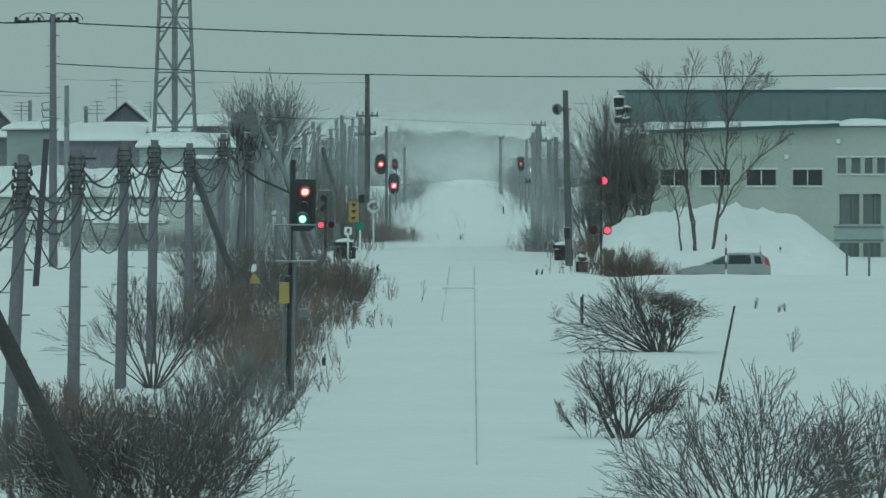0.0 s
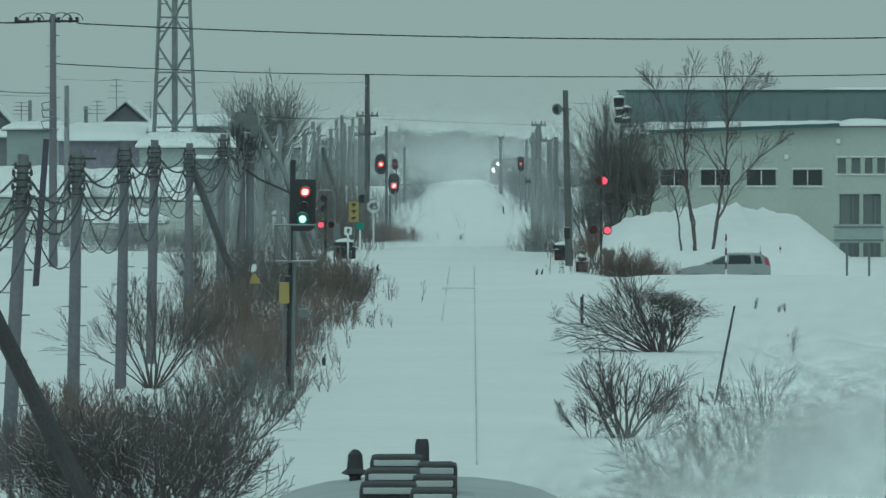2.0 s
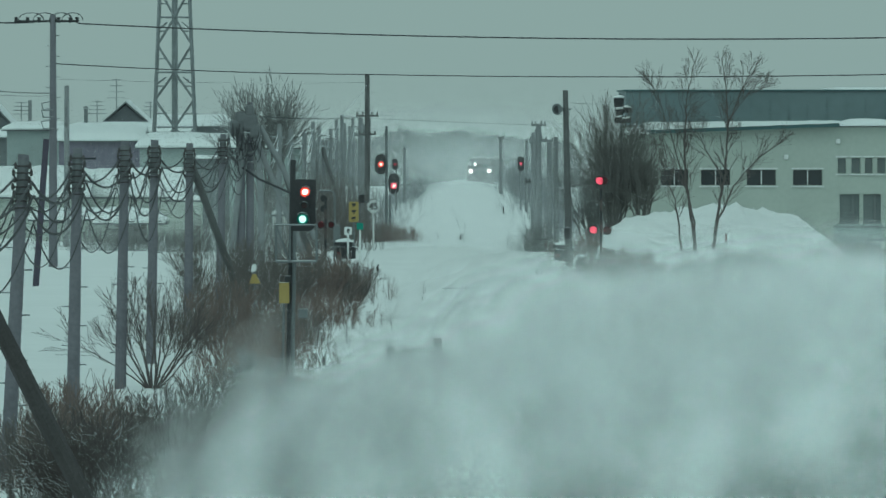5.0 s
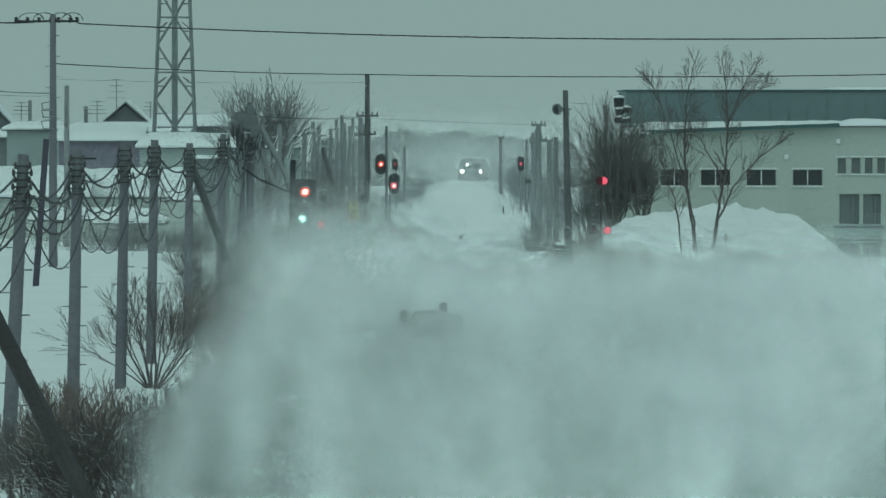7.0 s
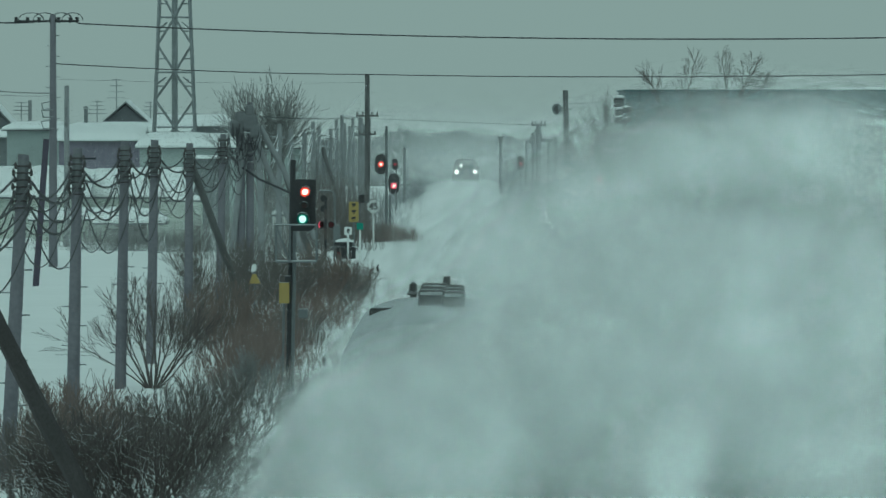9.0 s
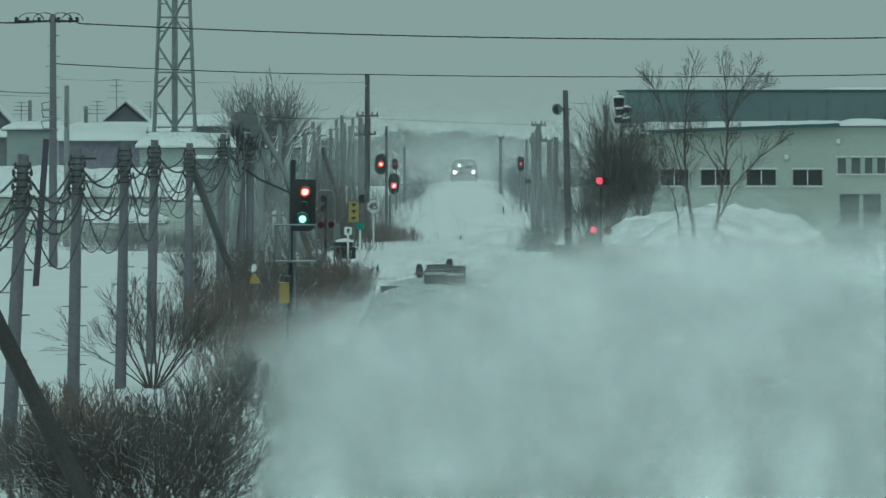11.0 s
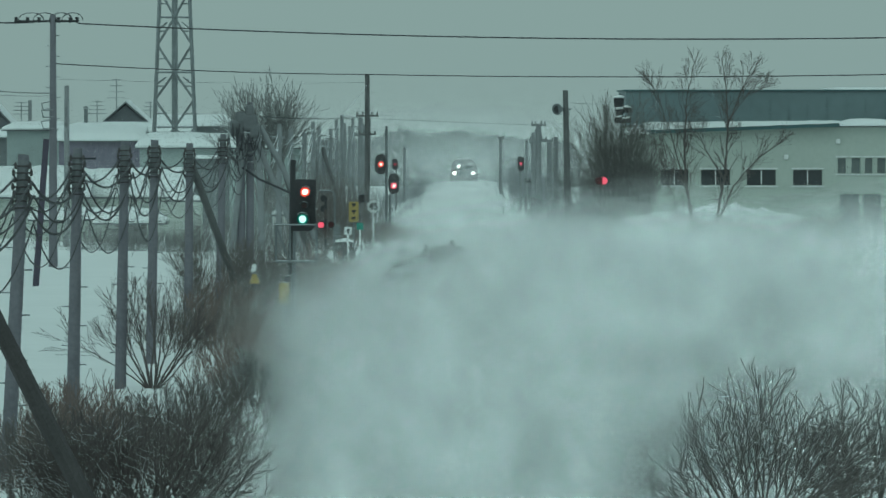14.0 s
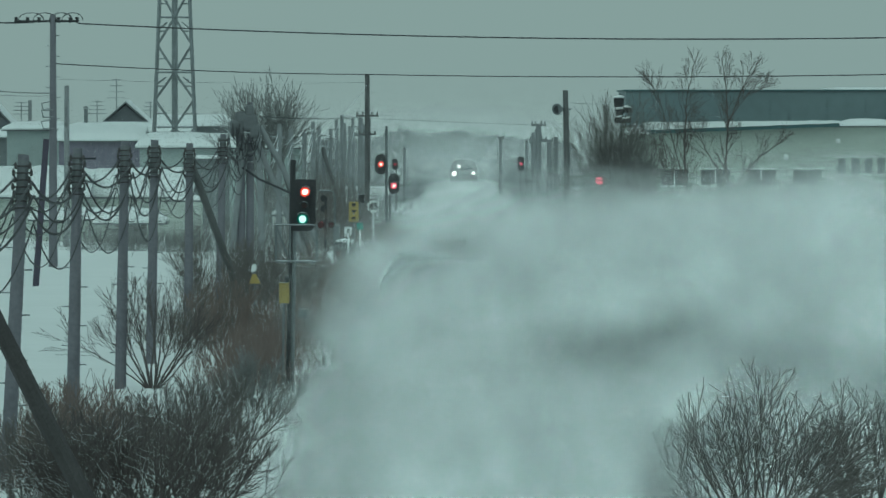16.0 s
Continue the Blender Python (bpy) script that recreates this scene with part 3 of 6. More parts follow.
def service_pole():
    x, y = -17.78, 393
    g = ground_z(x, y)
    root = thing("service_pole", (x, y, g), "tall slim concrete power pole with looped jumpers at its head", "pole")
    part("shaft", Form().tube([(0, 0, -0.3), (0, 0, 10.95)], [0.2, 0.13], 12), CONCRETE, root)
    part("crossarm", Form().box(-1.65, 1.05, -0.1, 0.0, 10.62, 10.72, 0.02), BLACK, root, "dark steel crossarm")
    for cx in (-1.6, -1.1, -0.6, 0.25, 0.75, 1.05):
        part("insulator", Form().tube([(cx, -0.05, 10.6), (cx, -0.05, 10.68), (cx, -0.05, 10.76), (cx, -0.05, 10.84)], [0.05, 0.1, 0.06, 0.09], 8), BLACK, root)
    for cx, w in ((-0.95, 0.55), (-0.35, 0.5), (0.35, 0.5), (0.85, 0.45)):
        part("jumper_wire", Form().tube([(cx - w * math.cos(a), -0.05, 10.72 + 0.32 * math.sin(a)) for a in [math.pi * k / 10 for k in range(11)]], 0.022, 5), BLACK, root, "looped black jumper wire")
    for h in (7.2, 6.9, 6.4):
        part("bracket", Form().tube([(-0.1, -0.15, h), (-0.5, -0.2, h - 0.1), (-0.4, -0.2, h - 0.4), (0, -0.15, h - 0.4)], 0.03, 6), STEEL, root)
    for k in range(10):
        s = 1 if k % 2 else -1
        part("step_bolt", Form().tube([(s * 0.14, 0, 6 + 0.45 * k), (s * 0.3, 0, 6 + 0.45 * k)], 0.016, 5), STEEL, root)


service_pole()
solid("service_pole", Form().tube([(0, 0, -0.3), (0, 0, 8.01)], [0.16, 0.12], 9), POLE_FAR, (-19.74, 450, 0), "short grey wooden service pole", "pole")
solid("service_pole", Form().tube([(0, 0, -0.3), (0, 0, 7.44)], [0.16, 0.12], 9), POLE_FAR, (-28.91, 600, 0), "short grey wooden service pole", "pole")

# wires across the view
for a, b, sag, r in ((((-16.69, 393.0, 10.56)), ((20.19, 393.0, 9.97)), 0.32, 0.03), (((-20.57, 393.0, 10.61)), ((-18.61, 393.0, 10.61)), 0.02, 0.034),
                     (((-17.63, 393.0, 8.81)), ((-5.19, 480.0, 8.69)), 0.1, 0.026), (((-5.19, 480.0, 8.69)), ((21.55, 420.0, 8.48)), 0.14, 0.026),
                     (((-22.02, 420.0, 7.72)), ((-17.77, 393.0, 7.54)), 0.05, 0.02), (((-20.57, 393.0, 7.49)), ((-17.77, 393.0, 7.44)), 0.05, 0.015),
                     (((-17.72, 393.0, 8.15)), ((-5.13, 480.0, 8.27)), 0.1, 0.010), (((-7.54, 340.0, 6.57)), ((-5.98, 520.0, 6.38)), 0.1, 0.02), (((-5.98, 520.0, 6.34)), ((4.09, 470.0, 6.01)), 0.02, 0.011),
                     (((-6.33, 470.0, 6.48)), ((-5.13, 480.0, 8.15)), 0.05, 0.014), (((4.80, 400.0, 7.12)), ((7.28, 430.0, 7.09)), 0.03, 0.016)):
    hang(a, b, sag, r, CABLE if r > 0.017 else POLE_FAR, "power line strung across the railway", "power lines", "power_line", 24)


# ---------------------------------------------------------------- lattice tower
def lattice_tower():
    y = 560
    x = -17.99
    root = thing("lattice_tower", (x, y, ground_z(x, y)), "grey steel lattice tower with a central mast column", "tower")
    top = 27.0

    def half(h):
        return 1.51 - 0.0416 * h
    for sx in (-1, 1):
        for sy in (-1, 1):
            part("leg", Form().tube([(sx * half(0), sy * half(0), -0.4), (sx * half(20), sy * half(20), 20), (sx * half(top), sy * half(top), top)], [0.09, 0.08, 0.06], 6), STEEL_FAR, root)
    part("mast_column", Form().tube([(0, 0, -0.3), (0, 0, top + 1)], [0.2, 0.17], 12), STEEL_FAR, root, "thick central cable column")
    h, k = 0.68, 0
    while h < 22:
        w0, w1 = half(h), half(h + 3.4)
        for s in (-1, 1):
            mid = (w0 + w1) / 2
            for a, b in (((-w0, h), (0, h + 1.7)), ((w0, h), (0, h + 1.7)), ((0, h + 1.7), (-w1, h + 3.4)), ((0, h + 1.7), (w1, h + 3.4))):
                part("diagonal", Form().tube([(a[0], s * w0, a[1]), (b[0], s * w1, b[1])], 0.045, 4), STEEL_FAR, root)
            part("crossbar", Form().tube([(-mid, s * mid, h + 1.7), (mid, s * mid, h + 1.7)], 0.05, 4), STEEL_FAR, root)
            for sx in (-1, 1):
                part("stay", Form().tube([(sx * w0, s * w0, h + 0.85), (sx * w0 * 0.5, s * w0, h + 0.85)], 0.035, 4), STEEL_FAR, root)
                part("stay", Form().tube([(sx * w1, s * w1, h + 2.55), (sx * w1 * 0.5, s * w1, h + 2.55)], 0.035, 4), STEEL_FAR, root)
                part("stay", Form().tube([(sx * w0, s * w0, h + 0.9), (sx * w0 * 0.45, s * w0, h + 1.4)], 0.03, 4), STEEL_FAR, root)
        h += 3.4
        k += 1


lattice_tower()


# ---------------------------------------------------------------- houses and sheds on the west side
def snow_cap(x0, x1, y0, y1, z, thick, seed, drop=0.0):
    """A rounded quilt of snow on a roof, uneven along its lip; drop: how much lower its front edge lies."""
    form, nx, ny = Form(), max(8, int((x1 - x0) / 0.35)), 7
    for j in range(ny + 1):
        v = j / ny
        for i in range(nx + 1):
            u = i / nx
            edge = min(1.0, 5.5 * min(u * (x1 - x0) / 4.0, (1 - u) * (x1 - x0) / 4.0, v, 1 - v) + 0.02)
            zz = z - drop * (1 - v) + thick * math.sqrt(edge) * (1 + 0.14 * noise.noise(Vector((u * (x1 - x0) * 0.4, v * 2, seed))))
            wob = 0.10 * noise.noise(Vector((u * (x1 - x0) * 0.5, seed, 2)))
            form.v.append(Vector((x0 + (x1 - x0) * u, y0 + (y1 - y0) * v, zz + (wob if 0 < j < ny else 0))))
    top = len(form.v)
    form.f = [(j * (nx + 1) + i, j * (nx + 1) + i + 1, (j + 1) * (nx + 1) + i + 1, (j + 1) * (nx + 1) + i) for j in range(ny) for i in range(nx)]
    for x, y, dz in ((x0, y0, drop), (x1, y0, drop), (x1, y1, 0), (x0, y1, 0)):
        form.v.append(Vector((x, y, z - dz - 0.06)))
    form.f.append((top + 3, top + 2, top + 1, top))
    form.f.append((top, top + 1) + tuple(reversed(range(0, nx + 1))))
    form.ids = [0] * len(form.f)
    return form


def low_house(x0, x1, y, depth, z_wall, wall, label, snow=0.5, drop=0.0, seed=1, windows=(), over=0.3, name="house"):
    cx = (x0 + x1) / 2
    g = min(ground_z(cx, y), 0)
    root = thing(name, (cx, y, g), label, "house")
    w = (x1 - x0) / 2
    t = 0.18
    z = z_wall - g
    part("wall", Form().box(-w, w, 0, t, -0.3, z), wall, root)
    part("wall", Form().box(-w, w, depth - t, depth, -0.3, z + drop), wall, root)
    for s in (-w, w - t):
        part("wall", Form().prism([(s, -0.3), (s + t, -0.3), (s + t, z), (s, z)], t, depth - t), wall, root)
    roof = Form()
    s = len(roof.v)
    roof.v += [Vector(p) for p in ((-w - over, -over, z), (w + over, -over, z), (w + over, depth + over, z + drop), (-w - over, depth + over, z + drop),
                                   (-w - over, -over, z + 0.14), (w + over, -over, z + 0.14), (w + over, depth + over, z + drop + 0.14), (-w - over, depth + over, z + drop + 0.14))]
    roof.f += [(3, 2, 1, 0), (4, 5, 6, 7), (0, 1, 5, 4), (1, 2, 6, 5), (2, 3, 7, 6), (3, 0, 4, 7)]
    roof.ids += [0] * 6
    rf = part("roof", roof, WALL_GREY, root)
    part("snow_cover", snow_cap(-w - over, w + over, -over - 0.08, depth + over, z + drop + 0.15, snow, seed, drop), ROOF_SNOW, rf, "thick rounded quilt of snow", smooth=True)
    for wx, wz, ww, wh in windows:
        win = part("window", Form().box(wx - cx - ww / 2, wx - cx + ww / 2, -0.03, 0.0, wz - g - wh / 2, wz - g + wh / 2), wall, root)
        part("pane", Form().box(wx - cx - ww / 2 + 0.06, wx - cx + ww / 2 - 0.06, -0.04, -0.032, wz - g - wh / 2 + 0.06, wz - g + wh / 2 - 0.06), PANE, win)
    return root


low_house(-28.83, -20.13, 480, 6.0, 2.09, WALL_PALE, "low pale shed under a broad snow-laden roof", 0.5, 1.3, 3)
low_house(-20.33, -14.86, 486, 6.0, 2.03, WALL_PALE, "low pale shed with a heaped snow roof", 0.7, 1.0, 4)
low_house(-22.35, -18.09, 470, 4.0, 1.01, WALL_PALE, "small pale lean-to under snow", 0.3, 0.3, 5)
low_house(-17.80, -16.30, 462, 3.0, 0.94, WALL_BROWN, "small brown boarded shed heaped with snow", 0.7, 0.0, 6, over=1.1)
low_house(-14.79, -13.17, 455, 2.0, 2.16, WALL_PALE, "narrow white equipment hut with a snow cap", 0.22, 0.0, 7, over=0.08, name="equipment_hut")
low_house(-9.28, -8.46, 440, 1.5, 1.63, WHITE, "small white trackside cabinet with a snow cap", 0.3, 0.0, 8, over=0.05, name="equipment_hut")
low_house(-25.17, -20.20, 560, 7.0, 4.80, WALL_PURPLE, "mauve sheet-metal shed with snow-laden roof", 0.4, 0.75, 9, windows=((-23.21, 3.79, 0.8, 0.25),))
low_house(-19.58, -9.97, 545, 8.0, 4.45, WALL_GREEN, "long grey-green workshop under deep snow", 0.55, 0.4, 10)
low_house(-15.99, -13.65, 520, 5.0, 3.91, WALL_GREY, "grey-boarded outbuilding beside the workshop", 0.12, 0.0, 11, over=0.1)
low_house(-28.91, -25.41, 570, 7.0, 5.48, WALL_GREEN, "grey-green house with a flat snowy roof", 0.4, 0.1, 12)
low_house(-35.18, -29.86, 590, 7.0, 4.92, WALL_GREY, "dark grey flat-roofed house under snow", 0.4, 0.1, 13)
low_house(-26.40, -18.52, 600, 9.0, 5.26, WALL_GREY, "long low house with a white snowed-up roof", 0.45, 0.2, 14)
low_house(-22.39, -16.51, 640, 9.0, 5.56, WALL_GREY, "distant low house with a snowy roof", 0.5, 0.35, 15)


def gable_house(px0, px1, z_eave, z_top, y, label):
    cx, w = (px0 + px1) / 2, (px1 - px0) / 2
    root = thing("house", (cx, y, 0), label, "house")
    part("wall", Form().prism([(-w, -0.3), (w, -0.3), (w, z_eave), (0, z_top - 0.12), (-w, z_eave)], 0, 9), GABLE, root)
    for s in (-1, 1):
        roof = part("roof", Form().prism([(s * (w + 0.25), z_eave - 0.22), (0, z_top), (0, z_top + 0.12), (s * (w + 0.25), z_eave - 0.1)][:: s], -0.3, 9.3), WALL_GREY, root)
        part("snow_cover", Form().prism([(s * (w + 0.22), z_eave - 0.09), (0, z_top + 0.13), (0, z_top + 0.2), (s * (w + 0.2), z_eave)][:: s], 0.5, 9.25), ROOF_SNOW, roof)


gable_house(-24.81, -21.72, 5.91, 7.26, 618, "grey gabled house with a steep snowy roof")
gable_house(-34.59, -32.19, 5.72, 7.00, 640, "grey gabled house with a steep snowy roof")

# chimneys and aerials above the roofs
solid("chimney", Form().tube([(0, 0, 4.87), (0, 0, 6.87)], 0.13, 8).tube([(0, 0, 6.91), (0, 0, 7.07)], [0.24, 0.05], 8), WALL_GREY, (-25.37, 604, 0), "dark stove pipe chimney with a small cap", "chimney")


def aerial(px, y, z0, z1):
    root = thing("roof_aerial", (px, y, z0), "thin television aerial on a roof mast", "aerial")
    part("mast", Form().tube([(0, 0, -1.6), (0, 0, z1 - z0)], 0.035, 5), STEEL_FAR, root)
    for k, w in enumerate((0.7, 0.9, 1.1, 1.3)):
        h = (z1 - z0) * (0.95 - 0.16 * k)
        part("element", Form().tube([(-w / 2, 0, h), (w / 2, 0, h)], 0.022, 4), STEEL_FAR, root)


aerial(-24.16, 625, 6.41, 9.02)
aerial(-24.62, 604, 5.78, 7.44)
aerial(-29.48, 600, 5.79, 7.36)
aerial(-22.53, 645, 5.71, 7.40)


# ---------------------------------------------------------------- signals
def lamp_at(root, x, z, r, lens, y=-0.12, hood=True, ring=True):
    """A round lamp with a hood, facing the viewer, as parts of its signal."""
    part("lens", Form().disc(x, y, z, r, y + 0.05, 20), lens, root)
    if hood:
        form = Form()
        n = 14
        for k in range(n):
            a0, a1 = math.pi * (-0.15 + 1.3 * k / n), math.pi * (-0.15 + 1.3 * (k + 1) / n)
            ring_pts = [(x + R * math.cos(a), yy, z + R * math.sin(a)) for a in (a0, a1) for R, yy in ((r + 0.02, y), (r + 0.035, y), (r + 0.03, y - 0.32), (r + 0.015, y - 0.32))]
            s = len(form.v)
            form.v += [Vector(p) for p in ring_pts]
            form.f += [(s, s + 4, s + 7, s + 3), (s + 1, s + 2, s + 6, s + 5), (s + 2, s + 3, s + 7, s + 6)]
            form.ids += [0] * 3
        part("hood", form, BLACK, root)


def main_signal():
    y, x = 220, -3.91
    root = thing("railway_signal", (x, y, ground_z(x, y)), "tall railway colour-light signal showing red above green", "railway signal")
    part("post", Form().tube([(-0.12, 0, -0.2), (0.0, 0, 5.63)], [0.085, 0.07], 10), BLACK, root)
    part("post", Form().tube([(-0.03, -0.03, -0.2), (0.03, -0.03, 3.98)], [0.05, 0.05], 8), STEEL, root)
    for k in range(13):
        part("rung", Form().tube([(-0.15, -0.06, 0.35 + 0.27 * k), (0.03, -0.06, 0.35 + 0.27 * k)], 0.014, 5), STEEL, root)
    x0, x1, z0, z1 = -3.96 - x, -3.36 - x, 3.90, 5.16
    c = 0.12
    part("backboard", Form().prism([(x0, z0), (x1 - c, z0), (x1, z0 + c), (x1, z1), (x0 + 0.02, z1)], -0.1, 0.05), BLACK, root, "black signal backboard")
    part("housing", Form().box(x0 + 0.06, x1 - 0.12, 0.05, 0.35, z0 + 0.1, z1 - 0.1, 0.04), BLACK, root)
    lx = -3.62 - x
    lamp_at(root, lx, 4.85, 0.115, GLOW_RED)
    part("lens", Form().disc(lx, -0.135, 4.85, 0.075, -0.12), GLOW_CORE, root, "burning red lamp core")
    lamp_at(root, lx - 0.06, 4.19, 0.135, GLASS_GREEN)
    part("lens", Form().disc(lx - 0.06, -0.135, 4.19, 0.085, -0.12), GLOW_GREEN, root, "burning green lamp core")
    lamp_at(root, lx - 0.02, 4.52, 0.07, LENS_DARK)
    # service platform
    zb, zt = 3.16, 4.05
    xl, xr = -4.33 - x, -3.34 - x
    for yy in (-0.45, 0.3):
        part("rail_bar", Form().tube([(xl, yy, zb), (xr, yy, zb)], 0.03, 6), STEEL, root)
        part("rail_bar", Form().tube([(xl, yy, zt), (xr, yy, zt)], 0.022, 6), STEEL, root)
        for xx in (xl, xr, xl + 0.35):
            part("upright", Form().tube([(xx, yy, zb), (xx, yy, zt)], 0.022, 6), STEEL, root)
        part("upright", Form().tube([(xl, yy, zt), (xl + 0.33, yy, zb)], 0.018, 6), STEEL, root)
    part("deck", Form().box(xl, xr, -0.45, 0.3, zb - 0.03, zb + 0.01), STEEL, root, "open steel deck dusted with snow")
    part("relay_box", Form().box(0.12, 0.36, -0.14, 0.1, 1.78, 2.01, 0.02), STEEL, root)
    part("relay_box", Form().box(-0.2, -0.04, -0.14, 0.1, 2.61, 2.81, 0.02), BLACK, root)
    part("yellow_plate", Form().box(-4.25 - x, -4.00 - x, -0.16, -0.1, 2.14, 2.65, 0.01), YELLOW, root, "yellow enamel plate")
    part("plate_post", Form().tube([(-4.17 - x, -0.08, -0.2), (-4.13 - x, -0.08, 2.61)], 0.03, 6), STEEL, root)


main_signal()


def oval_signal(px, y, z, w, h, lens, label, post_z, post_dx=0.0, core=None, r=0.13, dz=0.0):
    root = thing("railway_signal", (px, y, 0), label, "railway signal", "colour-light signals")
    pts = []
    for k in range(24):
        a = 2 * math.pi * k / 24
        pts.append((w / 2 * math.cos(a), z + (h - w) / 2 * (1 if math.sin(a) >= 0 else -1) + w / 2 * math.sin(a)))
    part("backboard", Form().prism(pts, -0.06, 0.02), BLACK, root, "oval black backboard")
    part("housing", Form().box(-w * 0.3, w * 0.3, 0.02, 0.3, z - h * 0.35, z + h * 0.35, 0.03), BLACK, root)
    lamp_at(root, 0, z + dz, r, lens)
    if core:
        part("lens", Form().disc(0.01, -0.135, z + dz, r * 0.5, -0.12), core, root)
    part("post", Form().tube([(post_dx, 0.1, ground_z(px, y) - 0.2), (post_dx, 0.1, post_z)], 0.07, 8), POLE_FAR if y > 550 else STEEL, root)
    return root


oval_signal(-4.41, 480, 3.92, 0.62, 1.08, GLOW_RED, "oval railway signal lit red on a steel post", 5.93, -4.11 - -4.41, GLOW_CORE, 0.15)
oval_signal(-3.70, 478, 2.89, 0.58, 1.08, GLOW_PINK, "oval railway signal lit pinkish red", 2.32, -3.91 - -3.70, GLOW_CORE, 0.17, -0.1)
oval_signal(-4.86, 620, 3.08, 0.4, 0.75, GLASS_RED, "distant oval railway signal, dimly red", 2.73, 0.1, None, 0.1)
oval_signal(3.75, 614, 3.15, 0.46, 0.98, GLOW_PINK, "distant oval railway signal lit red", 3.54, 0.0, None, 0.09)


# ---------------------------------------------------------------- level crossing
FLASH_A, FLASH_B = [], []


def flasher(root, x, z, r, turn, store):
    """A crossing lamp: an added drum turns its lit side towards or away from the viewer to imitate flashing."""
    a = radians(turn)
    part("lamp_disc", Form().disc(x, 0.05, z, r * 1.3, 0.09), BLACK, root, "round black lamp backing")
    if store is None:
        part("lens", Form().disc(x, -0.1, z, r, 0.05), LENS_DARK, root, "unlit crossing lens")
        return
    drum = new("blink_drum", Form().disc(0, -0.05, 0, r, 0.0, mat_id=0).disc(0, 0.001, 0, r, 0.05, mat_id=1).done("blink_drum", [GLOW_PINK, LENS_DARK]))
    drum.parent = root
    tagged(drum, "red flashing crossing lens")
    store.append((drum, x, -0.1, z))


def crossing_post(px, y, lamps, top, label):
    g = ground_z(px, y)
    root = thing("crossing_signal", (px, y, g), label, "crossing signal", "level crossing signals")
    stripes = int((top - g) / 0.45)
    for k in range(stripes):
        part("post_band", Form().tube([(0, 0, 0.45 * k - 0.1 * (k == 0)), (0, 0, 0.45 * (k + 1))], 0.055, 10), BLACK if k % 2 else WALL_BROWN, root)
    for x, z, r, turn, store in lamps:
        flasher(root, x - px, z - g, r, turn, store)
        part("bracket", Form().tube([(0, 0.12, z - g), (x - px, 0.12, z - g)], 0.03, 6), BLACK, root)
    return root


crossing_post(5.82, 377, [(5.94, 3.85, 0.15, 0, FLASH_A), (5.75, 3.85, 0.15, 0, FLASH_B),
                                 (6.08, 1.78, 0.15, 0, FLASH_A), (5.49, 1.80, 0.15, 0, FLASH_B)], 4.33, "level crossing post with flashing red lamps")
crossing_post(-6.29, 415, [(-6.50, 1.53, 0.14, 0, FLASH_A), (-6.03, 1.53, 0.12, 0, None)], 3.09, "level crossing post with flashing red lamps beside the thicket")


def gate_machine(px, y, w, h, label, barrier=0.0):
    g = ground_z(px, y)
    root = thing("gate_machine", (px, y, g), label, "crossing gate", "level crossing gates")
    part("casing", Form().box(-w / 2, w / 2, -0.3, 0.3, -0.2, h, 0.05), BLACK, root)
    part("motor_cover", Form().box(-w * 0.3, w * 0.35, -0.36, 0.25, h, h * 1.5, 0.06), BLACK, root)
    part("red_panel", Form().box(-w / 2 + 0.04, -w / 2 + 0.24, -0.34, -0.3, h * 0.25, h * 0.55, 0.01), RED_PAINT, root, "faded red panel")
    part("snow_cover", snow_cap(-w / 2, w * 0.4, -0.36, 0.3, h * 1.5, 0.16, 3), ROOF_SNOW, root, smooth=True)
    if barrier:
        part("counterweight", Form().box(-w * 0.6, -w * 0.25, -0.1, 0.1, h * 1.1, h * 1.4, 0.03), BLACK, root)


gate_machine(-5.32, 412, 0.9, 0.55, "dark crossing gate machine capped with snow", 1)
gate_machine(4.62, 412, 0.85, 0.5, "dark crossing gate machine with a faded red panel", 1)
gate_machine(5.03, 378, 0.5, 0.45, "dark relay case at the crossing")
solid("relay_cabinet", Form().box(-0.2, 0.2, -0.2, 0.2, 0, 0.95, 0.04).box(-0.28, 0.28, -0.3, 0.3, 0.95, 1.15, 0.08), WALL_GREY, (6.11, 376, ground_z(6.11, 376)), "grey relay cabinet beside the crossing post", "cabinet")
solid("relay_cabinet", Form().box(-0.16, 0.16, -0.2, 0.2, 0, 1.5, 0.05), STEEL, (-5.82, 418, 0), "grey steel relay cabinet", "cabinet")


def hooped_post():
    """Bent pipe that carries two dark lamps."""
    x, y = -5.95, 420
    root = thing("lamp_hoop", (x, y, 0), "bent steel pipe post with two unlit black lamps", "signal post")
    h = 3.05
    w = -6.64 - x
    part("pipe", Form().tube([(0, 0, -0.2), (0, 0, h - 0.25), (-0.06, 0, h - 0.06), (-0.25, 0, h), (w, 0, h)], 0.045, 8), STEEL, root)
    for z in (2.68, 2.21):
        part("lamp", Form().disc(-6.45 - x, -0.1, z, 0.16, 0.1), BLACK, root)


hooped_post()


